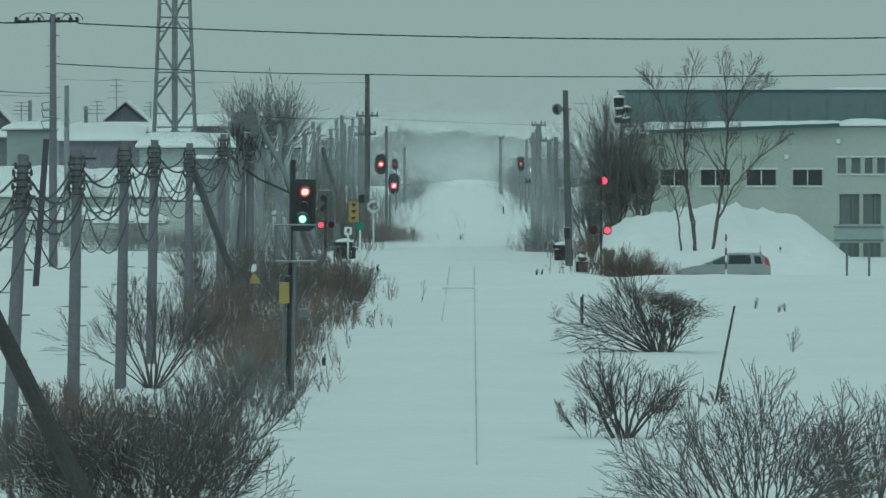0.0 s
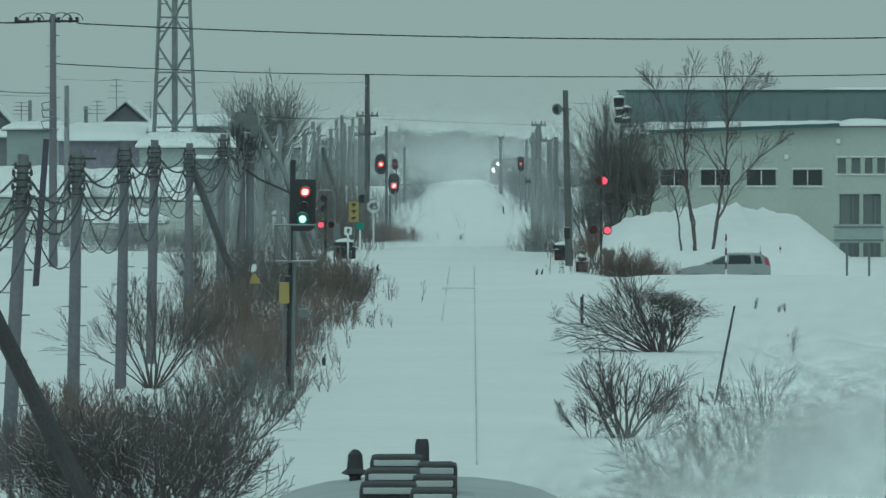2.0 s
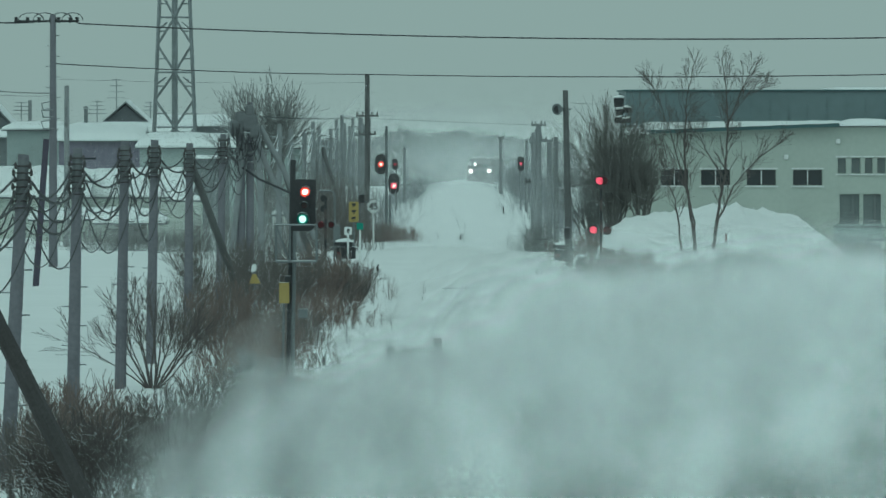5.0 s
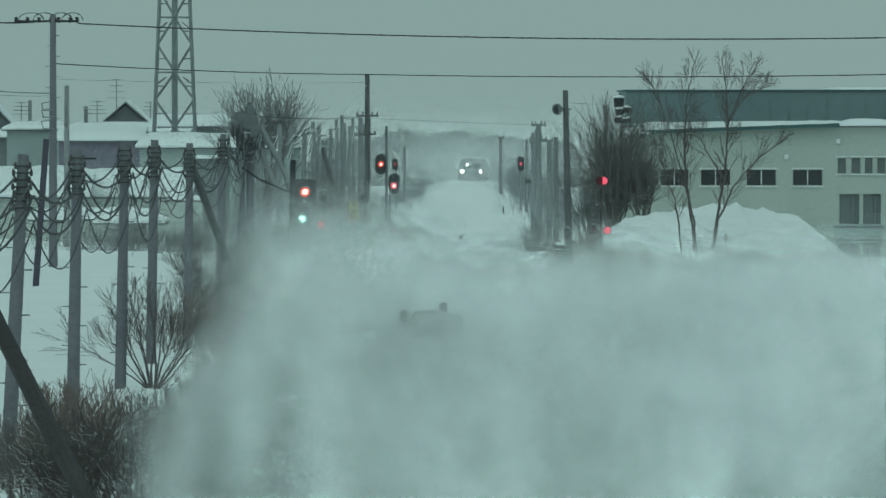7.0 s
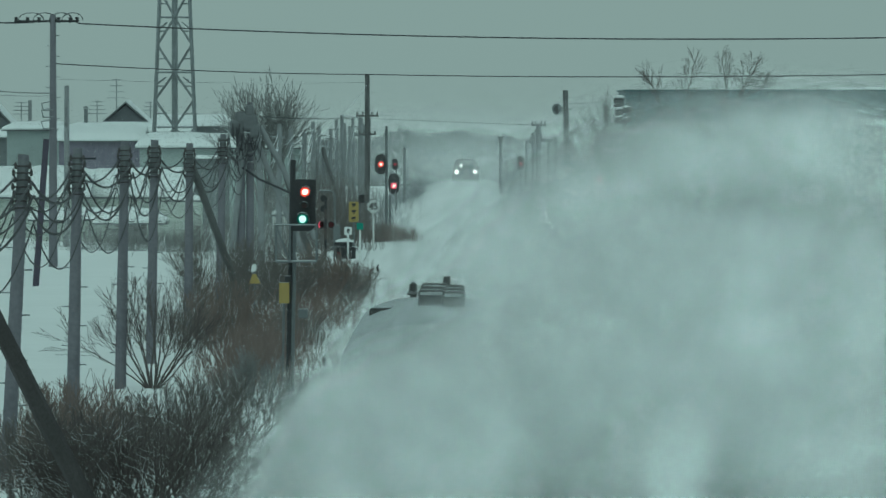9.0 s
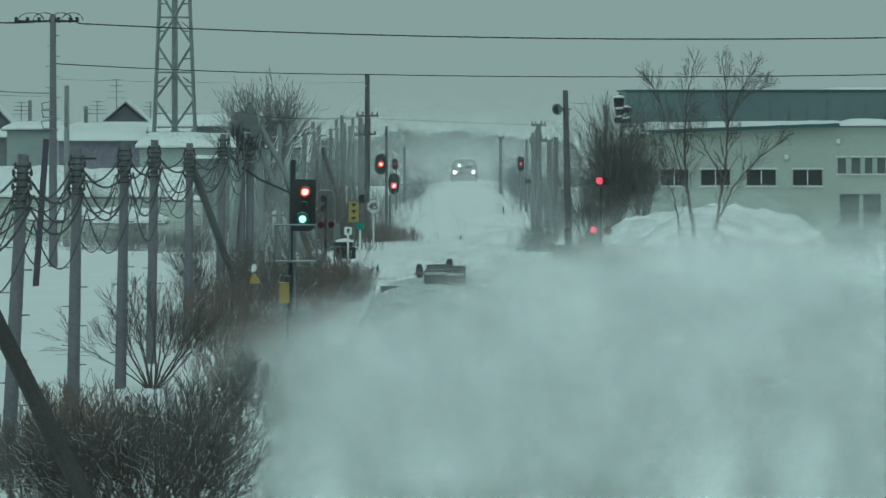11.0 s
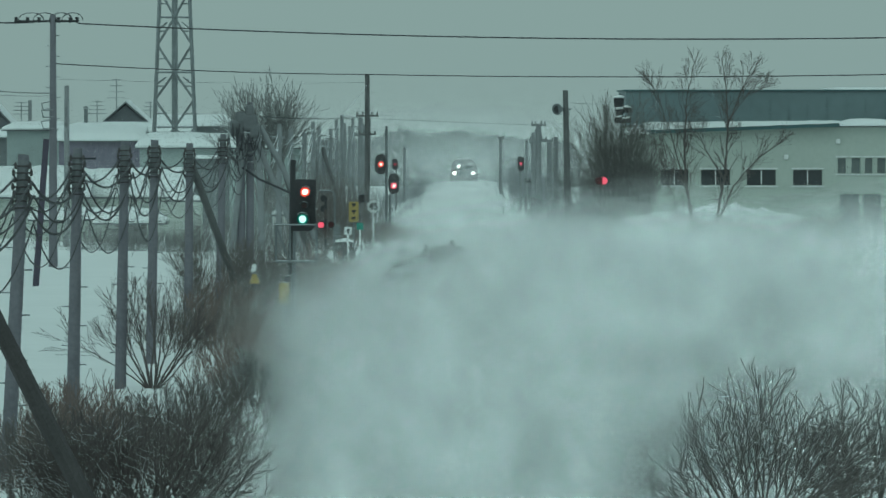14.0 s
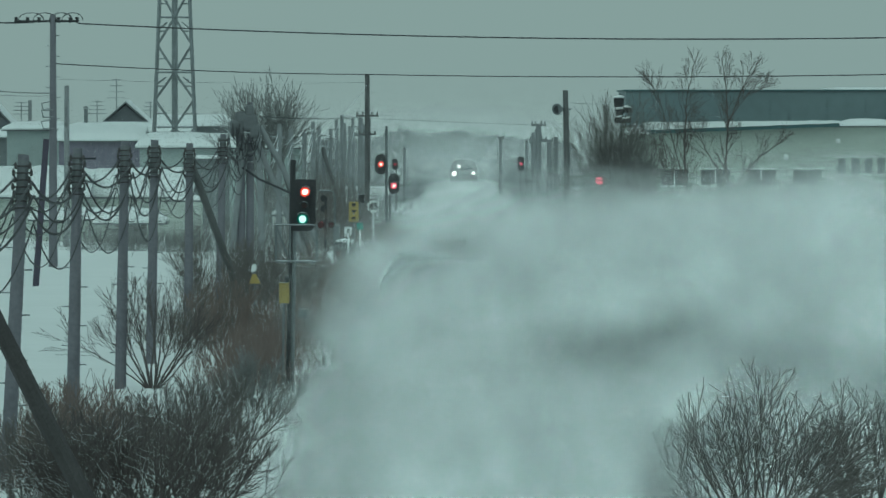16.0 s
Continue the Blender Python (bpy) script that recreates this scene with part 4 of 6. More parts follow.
def plate_sign(px, y, z, w, h, material, name, label, post_mat, bars=0):
    g = ground_z(px, y)
    root = thing(name, (px, y, g), label, "sign")
    part("post", Form().tube([(0, 0, -0.2), (0, 0, z - g + h / 2)], 0.045, 8), post_mat, root)
    part("plate", Form().box(-w / 2, w / 2, -0.09, -0.05, z - g - h / 2, z - g + h / 2, 0.012), material, root)
    for k in range(bars):
        zz = z - g + h / 2 - h * (k + 0.5) / bars
        part("lettering_bar", Form().box(-w * 0.2, w * 0.2, -0.098, -0.092, zz - h / bars * 0.1, zz + h / bars * 0.26).box(-w * 0.09, w * 0.12, -0.098, -0.092, zz - h / bars * 0.3, zz - h / bars * 0.16), BLACK, root)
    return root


plate_sign(-5.13, 425, 2.02, 0.46, 0.95, YELLOW, "warning_board", "yellow upright board with dark lettering", STEEL, 3)
plate_sign(-5.16, 408, 1.34, 0.34, 0.36, WHITE, "marker_board", "small white board on a white post", WHITE, 1)
plate_sign(-4.62, 408, 1.55, 0.3, 0.32, GREEN_SIGN, "marker_board", "small green board on a white post", WHITE)


def triangle_board():
    x, y, z = (-5.58, 250.0, 2.00)
    root = thing("warning_board", (x, y, z), "small yellow triangular board on a thin post in the thicket", "sign")
    part("plate", Form().prism([(-0.14, 0), (0.17, 0), (0.05, 0.26), (-0.05, 0.26)], -0.03, 0.03), YELLOW, root)
    part("plate", Form().prism([(-0.1, 0.3), (0.06, 0.36), (0.02, 0.56), (-0.06, 0.52)], -0.03, 0.03), WHITE, root, "small white tag above")
    part("post", Form().tube([(0, 0.06, -2.6), (0, 0.06, 0.4)], 0.03, 6), STEEL, root)


triangle_board()


def speed_sign():
    x, y = -4.32, 436
    g = ground_z(x, y)
    z = 2.14 - g
    root = thing("speed_sign", (x, y, g), "round white speed sign reading 45 in black", "sign")
    part("post", Form().tube([(0, 0.05, -0.2), (0, 0.05, z)], 0.045, 8), WHITE, root)
    part("plate", Form().disc(0, -0.03, z, 0.31, 0.0, 28), WHITE, root)
    txt = bpy.data.curves.new("numerals", "FONT")
    txt.body, txt.size, txt.align_x, txt.align_y, txt.extrude, txt.offset = "45", 0.46, "CENTER", "CENTER", 0.006, 0.012
    txt.materials.append(BLACK)
    ob = new("numerals", txt)
    ob.parent = root
    ob.matrix_basis = pose(0, -0.045, z, 90, 0, 0)

    part("lamp_box", Form().box(-0.72, -0.42, -0.1, 0.15, 2.3 - g, 2.75 - g, 0.03), BLACK, root, "small black lamp box")
    part("bracket", Form().tube([(-0.42, 0.05, 2.4 - g), (0, 0.05, 2.25 - g)], 0.025, 6), STEEL, root)


speed_sign()


def pole_with(px, y, top, r, material, label, arms=(), name="utility_pole", lean=0.0):
    g = ground_z(px, y)
    root = thing(name, (px, y, g), label, "pole", "poles along the railway")
    part("shaft", Form().tube([(0, 0, -0.3), (lean, 0, top - g)], [r * 1.15, r * 0.9], 10), material, root)
    for z, w in arms:
        part("crossarm", Form().box(-w / 2, w / 2, -0.12, -0.02, z - g - 0.05, z - g + 0.05), material, root)
        for s in (-0.45, -0.2, 0.2, 0.45):
            part("insulator", Form().tube([(s * w, -0.07, z - g + 0.05), (s * w, -0.07, z - g + 0.2)], 0.045, 6), material, root)
    return root


pole_with(-5.13, 480, 8.66, 0.14, WOOD_GREY, "tall dark timber pole beside the level crossing", ((6.50, 1.2), (5.51, 0.9)))
pole_with(-6.33, 470, 6.53, 0.11, POLE_FAR, "grey timber pole behind the thicket", ())
pole_with(-5.98, 520, 6.38, 0.16, POLE_FAR, "grey timber pole with side braces", ((5.34, 0.7),))
pole_with(-4.87, 560, 5.71, 0.09, POLE_FAR, "thin distant grey pole", ())
pole_with(-4.80, 700, 3.87, 0.12, POLE_FAR, "thin distant grey pole", ())
pole_with(3.89, 470, 6.09, 0.15, POLE_FAR, "thick grey pole with crossarms", ((6.01, 0.75), (5.24, 0.9)))
pole_with(3.83, 500, 5.52, 0.13, POLE_FAR, "slim grey pole beside the track", ((5.02, 0.5),))
pole_with(4.53, 480, 5.24, 0.14, POLE_FAR, "slim grey pole beside the track", ((5.15, 0.9),))
pole_with(4.80, 470, 5.39, 0.13, POLE_FAR, "slim grey pole beside the track", ())
pole_with(4.44, 560, 5.64, 0.14, POLE_FAR, "slim grey pole beside the track", ((5.22, 0.6),))
pole_with(4.05, 600, 4.74, 0.10, POLE_FAR, "distant slim grey pole", ())
pole_with(2.83, 760, 4.52, 0.14, POLE_FAR, "distant lone pole with short crossarms", ((4.38, 0.5), (3.62, 0.45), (2.52, 0.4)))
pole_with(3.90, 520, 3.71, 0.07, BLACK, "short dark signal post", ((2.67, 0.8),))


def speaker_pole():
    x, y = 4.57, 395
    g = ground_z(x, y)
    root = thing("loudspeaker_pole", (x, y, g), "dark timber pole with a horn loudspeaker", "pole")
    part("shaft", Form().tube([(0.12, 0, -0.3), (-0.06, 0, 7.66 - g)], [0.17, 0.12], 12), WOOD_GREY, root)
    z = 6.85 - g
    part("horn", Form().tube([(-0.12, 0.1, z), (-0.25, -0.1, z), (-0.32, -0.22, z), (-0.42, -0.4, z - 0.02)], [0.07, 0.1, 0.17, 0.25], 16), STEEL, root, "grey horn loudspeaker")
    part("horn_mouth", Form().disc(-0.4, -0.43, z - 0.02, 0.17, -0.405), BLACK, root)
    part("bracket", Form().tube([(-0.2, 0, z), (0.2, 0, z)], 0.04, 6), STEEL, root)
    part("junction_box", Form().box(-0.12, 0.14, -0.3, -0.12, 1.2, 1.7, 0.03), BLACK, root)


speaker_pole()


def road_signal():
    x, y = 7.16, 408
    g = ground_z(x, y)
    root = thing("road_signal", (x, y, g), "cluster of dark signal boxes capped with snow on a pole", "traffic signal")
    part("shaft", Form().tube([(0, 0.1, -0.3), (0, 0.1, 7.42 - g)], 0.05, 10), STEEL, root)
    for a, b, c, d in ((1085, 1103, 190, 172), (1088, 1102, 204, 192), (1086, 1100, 218, 206), (1100, 1116, 200, 189), (1100, 1116, 218, 209)):
        x0, x1, z0, z1 = (a - 1098) * 408 / 16000, (b - 1098) * 408 / 16000, 6.8 - (c - 195) * 408 / 16000 - g, 6.8 - (d - 195) * 408 / 16000 - g
        box = part("signal_box", Form().box(x0, x1, -0.25, 0.1, z0, z1, 0.03), BLACK, root)
        part("snow_cover", snow_cap(x0, x1, -0.25, 0.1, z1, 0.13, a), ROOF_SNOW, box, smooth=True)


road_signal()

for a, b, c in ((573, 645, 0.22), (668, 482, 0.2), (815, 424, 0.22), (891, 378, 0.45), (950, 487, 0.16), (1030, 575, 0.9), (959, 487, 0.13)):
    y = 108800 / (b - 195)
    x = 0.45 + (a - 836) * y / 16000
    solid("track_marker", Form().box(-0.05, 0.05, -0.05, 0.05, -0.2, c, 0.015).tube([(0.0, 0, c * 0.8), (0.05, 0, c + 0.08)], 0.03, 5), WOOD_DARK, (x, y, ground_z(x, y)), "small dark marker stake poking out of the snow", "stake", "track markers")


# ---------------------------------------------------------------- office and hall on the east side
def east_building():
    y = 415
    g = ground_z(24, y)
    x0, x1, xs = 7.51, 46.0, 17.28
    zt = 6.00
    root = thing("office_building", ((x0 + x1) / 2, y, g), "pale grey-green office block with a blue-grey hall roof behind", "building")
    cx = (x0 + x1) / 2

    def b(name, a0, a1, b0, b1, c0, c1, material, parent=root, label="", bevel=0.0):
        return part(name, Form().box(a0 - cx, a1 - cx, b0 - 0.0, b1, c0 - g, c1 - g, bevel), material, parent, label)

    openings = []
    for w0, w1 in ((1168, 1219), (1240, 1293), (1321, 1374), (1403, 1456)):
        openings.append((0.45 + (w0 - 836) * y / 16000, 0.45 + (w1 - 836) * y / 16000, 3.32, 4.08, "wide"))
    for w0, w1 in ((1482, 1498), (1506, 1523), (1530, 1545), (1552, 1568), (1576, 1592), (1600, 1616)):
        openings.append((0.45 + (w0 - 836) * y / 16000, 0.45 + (w1 - 836) * y / 16000, 3.87, 4.62, "narrow"))
    for w0, w1 in ((1485, 1522), (1527, 1560), (1568, 1603)):
        openings.append((0.45 + (w0 - 836) * y / 16000, 0.45 + (w1 - 836) * y / 16000, -0.13, 2.96, "bay"))
    # front wall in pieces round its openings
    cuts = sorted({x0, x1, xs} | {o[0] for o in openings} | {o[1] for o in openings})
    for a, c in zip(cuts, cuts[1:]):
        m = (a + c) / 2
        holes = sorted((o[2], o[3]) for o in openings if o[0] < m < o[1])
        z = -0.5
        for h0, h1 in holes + [(zt, zt)]:
            if h0 - z > 0.01:
                b("wall", a, c, 0, 0.3, z, h0, WALL_PALE)
            z = h1
    b("side_wall", x0, x0 + 0.3, 0.3, 12, -0.5, zt, WALL_PALE)
    b("side_wall", x1 - 0.3, x1, 0.3, 12, -0.5, zt, WALL_PALE)
    b("back_wall", x0, x1, 12, 12.3, -0.5, zt, WALL_PALE)
    for a, c, z0, z1, kind in openings:
        win = part("window" if kind != "bay" else "doorway", Form().box(a - cx, c - cx, 0.22, 0.26, z0 - g, z1 - g), PANE if kind == "wide" else PANE_PALE, root)
        part("frame", Form().box(a - cx, a - cx + 0.03, 0.12, 0.22, z0 - g, z1 - g).box(c - cx - 0.03, c - cx, 0.12, 0.22, z0 - g, z1 - g).box(a - cx + 0.03, c - cx - 0.03, 0.12, 0.22, z1 - g - 0.03, z1 - g).box(a - cx + 0.03, c - cx - 0.03, 0.12, 0.22, z0 - g, z0 - g + 0.03), WALL_PALE, win)
        if kind == "wide":
            m = (a + c) / 2 - cx
            part("mullion", Form().box(m - 0.025, m + 0.025, 0.1, 0.22, z0 - g + 0.05, z1 - g - 0.05), WHITE, win)
        if kind == "bay":
            m = a + (c - a) * 0.66 - cx
            part("mullion", Form().box(m - 0.05, m + 0.05, 0.1, 0.22, z0 - g, z1 - g), WALL_GREY, win)
            zz = z0 + (z1 - z0) * 0.42 - g
            part("spandrel", Form().box(a - cx, c - cx, 0.08, 0.2, zz - 0.3, zz + 0.2), WALL_PALE, win)
        else:
            part("sill", Form().box(a - cx - 0.06, c - cx + 0.06, -0.09, 0.12, z0 - g - 0.06, z0 - g), WHITE, win, "snow-covered sill")
            part("head_trim", Form().box(a - cx - 0.06, c - cx + 0.06, -0.04, 0.0, z1 - g, z1 - g + 0.07), WHITE, win)
    part("eave_fascia", Form().prism([(8.34 - cx, 5.70 - g), (xs - cx, 6.04 - g), (xs - cx, 6.20 - g), (8.34 - cx, 5.88 - g)], -0.55, -0.02), FASCIA, root, "dark teal eave fascia")
    part("roof_snow", snow_cap(7.45 - cx, 8.6 - cx, -0.75, 6, 5.72 - g, 0.46, 2), ROOF_SNOW, root, "bulging snow at the roof corner", smooth=True)
    lip = [(8.3 + (xs - 8.3) * k / 24, 5.87 + 0.33 * k / 24) for k in range(25)]
    part("roof_snow", Form().prism([(x - cx, z - g) for x, z in lip] + [(x - cx, 6.24 - g + 0.08 * k / 24 + 0.05 * noise.noise(Vector((x * 1.4, 3, 0)))) for k, (x, z) in reversed(list(enumerate(lip)))], -0.62, 1.5), ROOF_SNOW, root, "snow along the eave")
    b("flat_roof", x0, x1, 0.0, 12, zt, zt + 0.12, WALL_GREY)
    part("roof_snow", snow_cap(xs - cx, x1 - cx, -0.5, 6, zt - g + 0.12, 0.26, 6), ROOF_SNOW, root, "snow overhanging the parapet", smooth=True)
    # hall with its ribbed roof behind
    hx0, hz = 7.65, 7.68
    hall = part("hall_roof", Form().prism([(hx0 - cx, zt - g + 0.12), (x1 - cx, zt - g + 0.12), (x1 - cx, hz - g), (hx0 - cx, hz - g)], 9, 30), ROOF_BLUE, root, "blue-grey standing-seam hall cladding")
    k = hx0 + 0.45
    while k < x1:
        part("seam", Form().box(k - cx - 0.02, k - cx + 0.02, 8.95, 9.0, zt - g + 0.12, hz - g), ROOF_BLUE, hall)
        k += 0.9
    part("ridge_cap", Form().box(hx0 - cx - 0.1, x1 - cx, 8.9, 30, hz - g, hz - g + 0.08, 0.02), FASCIA, hall)
    part("ridge_snow", snow_cap(17.14 - cx, x1 - cx, 9.5, 28, hz - g + 0.08, 0.12, 4), ROOF_SNOW, hall, smooth=True)
    for px, pz in ((1391, 278), (1483, 250)):
        xx, zz = 0.45 + (px - 836) * y / 16000 - cx, 6.8 - (pz - 195) * y / 16000 - g
        part("wall_vent", Form().box(xx - 0.11, xx + 0.11, -0.16, 0.0, zz - 0.12, zz + 0.1, 0.05), WHITE, root, "small white wall vent hood")


east_building()


def notice_board():
    y = 378
    x = 16.61
    g = ground_z(x, y)
    root = thing("notice_board", (x, y, g), "wide grey notice board seen from behind, on two posts", "sign")
    for px in (16.11 - x, 17.04 - x):
        part("post", Form().tube([(px, 0, -1.2), (px, 0, 2.01 - g)], 0.05, 8), STEEL, root)
    part("board", Form().box(15.59 - x, 17.62 - x, -0.06, 0.0, 1.25 - g, 2.03 - g, 0.01), WALL_GREEN, root)
    for z in (1.36 - g, 1.91 - g):
        part("rail_bar", Form().box(15.54 - x, 17.67 - x, -0.1, -0.06, z - 0.03, z + 0.03), STEEL, root)


notice_board()


def parked_car():
    y = 374
    g = -0.55
    xc = 10.92
    root = thing("parked_car", (xc, y, g), "silver hatchback parked half buried in snow", "car")
    side = [(-1.95, 0.35), (1.78, 0.35), (1.86, 0.6), (1.84, 0.92), (1.72, 1.0), (-0.95, 0.97), (-1.75, 0.82), (-1.98, 0.62)]
    body = Form()
    for yy0, yy1, inset in ((-0.78, 0.78, 0.0),):
        body.prism(side, yy0, yy1)
    part("body", body, SILVER, root)
    top = [(-1.03, 0.95), (1.80, 0.97), (1.66, 1.3), (1.45, 1.40), (0.5, 1.44), (0.1, 1.41)]
    part("cabin", Form().prism(top, -0.66, 0.66), SILVER, root)
    part("side_window", Form().prism([(-0.82, 0.98), (0.02, 0.98), (0.02, 1.33), (-0.02, 1.32)], -0.675, -0.662), PANE_GREEN, root, "front side window with sky showing through")
    part("side_window", Form().prism([(0.1, 0.98), (1.05, 0.98), (1.0, 1.35), (0.14, 1.35)], -0.675, -0.662), PANE, root, "dark rear side window")
    part("side_window", Form().prism([(1.2, 1.0), (1.5, 1.0), (1.42, 1.31), (1.15, 1.33)], -0.675, -0.662), PANE, root, "dark rear quarter window")
    part("tail_lamp", Form().prism([(1.6, 0.98), (1.84, 0.9), (1.76, 1.2), (1.6, 1.3)], -0.79, -0.5), TAIL_RED, root, "red tail lamp")
    part("mirror", Form().box(-0.72, -0.55, -0.9, -0.68, 1.0, 1.1, 0.03), SILVER, root)
    part("handle", Form().box(0.0, 0.16, -0.8, -0.775, 0.88, 0.91, 0.01), SILVER, root)
    part("handle", Form().box(1.0, 1.16, -0.8, -0.775, 0.88, 0.91, 0.01), SILVER, root)
    for wx in (-1.25, 1.2):
        w = part("wheel", Form().disc(wx, -0.8, 0.3, 0.3, -0.6, 20), RUBBER, root)
        part("hub", Form().disc(wx, -0.81, 0.3, 0.18, -0.8), STEEL, w)
    part("snow_cover", snow_cap(-0.1, 1.4, -0.6, 0.6, 1.49, 0.05, 3), ROOF_SNOW, root, "thin snow on the car roof", smooth=True)
    solid("snow_drift", snow_cap(8.2, 9.9, 370.5, 372.8, -0.5, 0.42, 12), SNOW, (0, 0, 0), "snow drift against the car bonnet", "snow drift", smooth=True)


parked_car()


def snow_pole(px, y, z1, label="red and white banded snow marker pole"):
    g = ground_z(px, y)
    root = thing("snow_marker_pole", (px, y, g), label, "marker pole", "snow marker poles")
    n = max(3, int((z1 - g) / 0.25))
    for k in range(n):
        part("band", Form().tube([(0, 0, (z1 - g) * k / n - (0.3 if k == 0 else 0)), (0, 0, (z1 - g) * (k + 1) / n)], 0.035, 8), RED_PAINT if k % 2 else WHITE, root)


snow_pole(10.72, 366, 1.77)
snow_pole(12.69, 384, 1.06)
snow_pole(13.60, 386, 1.03)
snow_pole(7.94, 384, 0.97)


# ---------------------------------------------------------------- plants
def spot(px, y):
    return (0.45 + (px - 836) * y / 16000, y)


# east side
fan_shrub(spot(1335, 141), 2.38, 26, 21, BARK_NEAR, "wide leafless shrub with long fanning dark stems in snow", spread=1.15, r=0.03, thin=0.0055, bend=0.06, rise=0.01, bare=0.25, wide=0.58, foot=0.2)
fan_shrub(spot(1545, 143), 2.15, 15, 22, BARK_NEAR, "leafless shrub with arching stems beside the wide one", spread=0.8, r=0.024, thin=0.0048, bend=0.06, rise=0.03, wide=0.42)
fan_shrub(spot(1105, 187.6), 1.75, 11, 23, BARK_DARK, "small leafless shrub with a few stout stems and a spreading crown", spread=0.75, r=0.036, thin=0.0048, bend=0.07, rise=0.0, bare=0.28, wide=0.55, foot=0.2)
fan_shrub(spot(1132, 187), 1.3, 4, 33, BARK_DARK, "slender leafless shoots leaning over the snow", spread=0.3, lean=0.7, r=0.016, thin=0.0048, bend=0.06)
fan_shrub(spot(1045, 188), 0.8, 5, 34, BARK_DARK, "low thin leafless shoots in the snow", spread=0.9, r=0.012, thin=0.0045, level=2)
fan_shrub(spot(1168, 253), 2.5, 12, 24, BARK_DARK, "spreading leafless shrub leaning over the snow", spread=0.55, lean=-0.85, r=0.034, thin=0.0062, bend=0.06, rise=-0.01, wide=0.5)
fan_shrub(spot(1172, 253), 1.3, 12, 25, BARK_DARK, "leafless shrub of short upright stems under a twig shelf", spread=0.65, lean=0.1, r=0.036, thin=0.0062, bend=0.08, wide=0.55, foot=0.3)
twig_mat(5.93, 254, 1.32, 1.15, 0.7, 0.4, 1500, 26, BARK_NEAR, "dense shelf of fine dark matted twigs")
thicket(7.09, 374, 3.0, 2.0, 1.45, 380, 27, BARK_BROWN, "low brown brush behind the snow bank", "thickets")
thicket(3.65, 440, 1.6, 6.0, 1.6, 130, 28, BARK_RIME, "rimed brush beside the crossing", "thickets")
thicket(6.00, 416, 2.2, 3.0, 1.4, 160, 29, BARK_BROWN, "brown brush behind the gate machine", "thickets")
shrub(spot(1270, 209), 1.6, 0.5, 10, 31, thin=0.004, r=0.012, label="low flattened leafless shrub by the stake")
for k, (a, b, h) in enumerate(((1335, 545, 0.5), (1378, 552, 0.35), (1390, 550, 0.35), (1400, 620, 0.75), (985, 560, 0.5), (1235, 560, 0.3), (990, 720, 0.3))):
    shrub(spot(a, 108800 / (b - 195)), h * 0.7, h, 5, 40 + k, level=1, thin=0.004, r=0.009, name="dead_weed", label="dry dead weed stalks poking out of the snow", group="dead weeds")
pa, pb = (6.60, 212.0, 2.23), (6.12, 212.0, 0.00)
solid("leaning_stake", Form().tube([(0, 0, -0.3), ((pa[0] - pb[0]) * 0.5 + 0.02, 0, (pa[2] - pb[2]) * 0.5), (pa[0] - pb[0], 0, pa[2] - pb[2])], [0.036, 0.032, 0.024], 7), WOOD_DARK, (pb[0], pb[1], ground_z(pb[0], pb[1])), "dark leaning stake standing in the snow field", "stake")

# west side
fan_shrub(spot(262, 146), 2.2, 24, 51, BARK_DARK, "dense leafless shrub with crooked twigs by the strut", spread=1.1, r=0.03, thin=0.0052, bend=0.12, rise=0.05, bare=0.2, wide=0.62, foot=0.5)
fan_shrub(spot(140, 147), 1.9, 16, 77, BARK_DARK, "leafless shrub with crooked twigs at the strut's foot", spread=0.9, r=0.026, thin=0.005, bend=0.12, rise=0.05, bare=0.2, wide=0.62, foot=0.3)
shrub(spot(40, 150), 3.2, 1.6, 18, 52, BARK_NEAR, r=0.024, thin=0.0055)
shrub(spot(370, 150), 2.4, 1.6, 13, 53, BARK_NEAR, r=0.024, lean=0.15, thin=0.0055)
shrub(spot(300, 160), 3.2, 1.5, 20, 76, BARK_NEAR, "snow-clotted leafless shrub beside the track", thin=0.0055, wide=0.42, clots=2)
shrub(spot(130, 172), 3.0, 1.6, 18, 54, BARK_BROWN, "brownish leafless shrub beside the telegraph poles")
shrub(spot(330, 175), 2.8, 1.4, 18, 55, BARK_NEAR, "snow-clotted leafless shrub beside the track", wide=0.42, clots=2)
shrub(spot(430, 186), 2.2, 1.3, 14, 56, BARK_NEAR, "snow-clotted leafless shrub beside the track", wide=0.42, clots=2)
fan_shrub(spot(270, 222), 2.5, 14, 57, BARK_DARK, "open leafless shrub fanning from one root between the poles", spread=0.8, r=0.03, thin=0.0058, bend=0.07, rise=0.03, bare=0.35, wide=0.5)
shrub(spot(460, 208), 1.8, 1.2, 14, 58, BARK_RIME, "snow-clotted leafless shrub beside the signal post")
shrub(spot(398, 245), 2.8, 2.0, 20, 59, BARK_BROWN, "reddish-brown leafless shrub below the poles")
shrub(spot(440, 275), 3.2, 2.4, 22, 60)
shrub(spot(370, 292), 3.0, 2.4, 20, 61)
shrub(spot(505, 290), 3.0, 2.2, 24, 62, BARK_NEAR)
shrub(spot(615, 300), 1.9, 1.75, 20, 63, BARK_NEAR, "leafless shrub with snow-lined stems at the track edge")
shrub(spot(570, 298), 2.4, 1.9, 22, 64, BARK_BROWN)
thicket(-6.75, 315, 4.0, 12, 1.9, 300, 65, BARK_NEAR, "dark tangle of brush below the poles", "thickets")
thicket(-4.95, 325, 2.6, 8, 1.55, 240, 66, BARK_BROWN, "dark brown brush beside the track", "thickets")
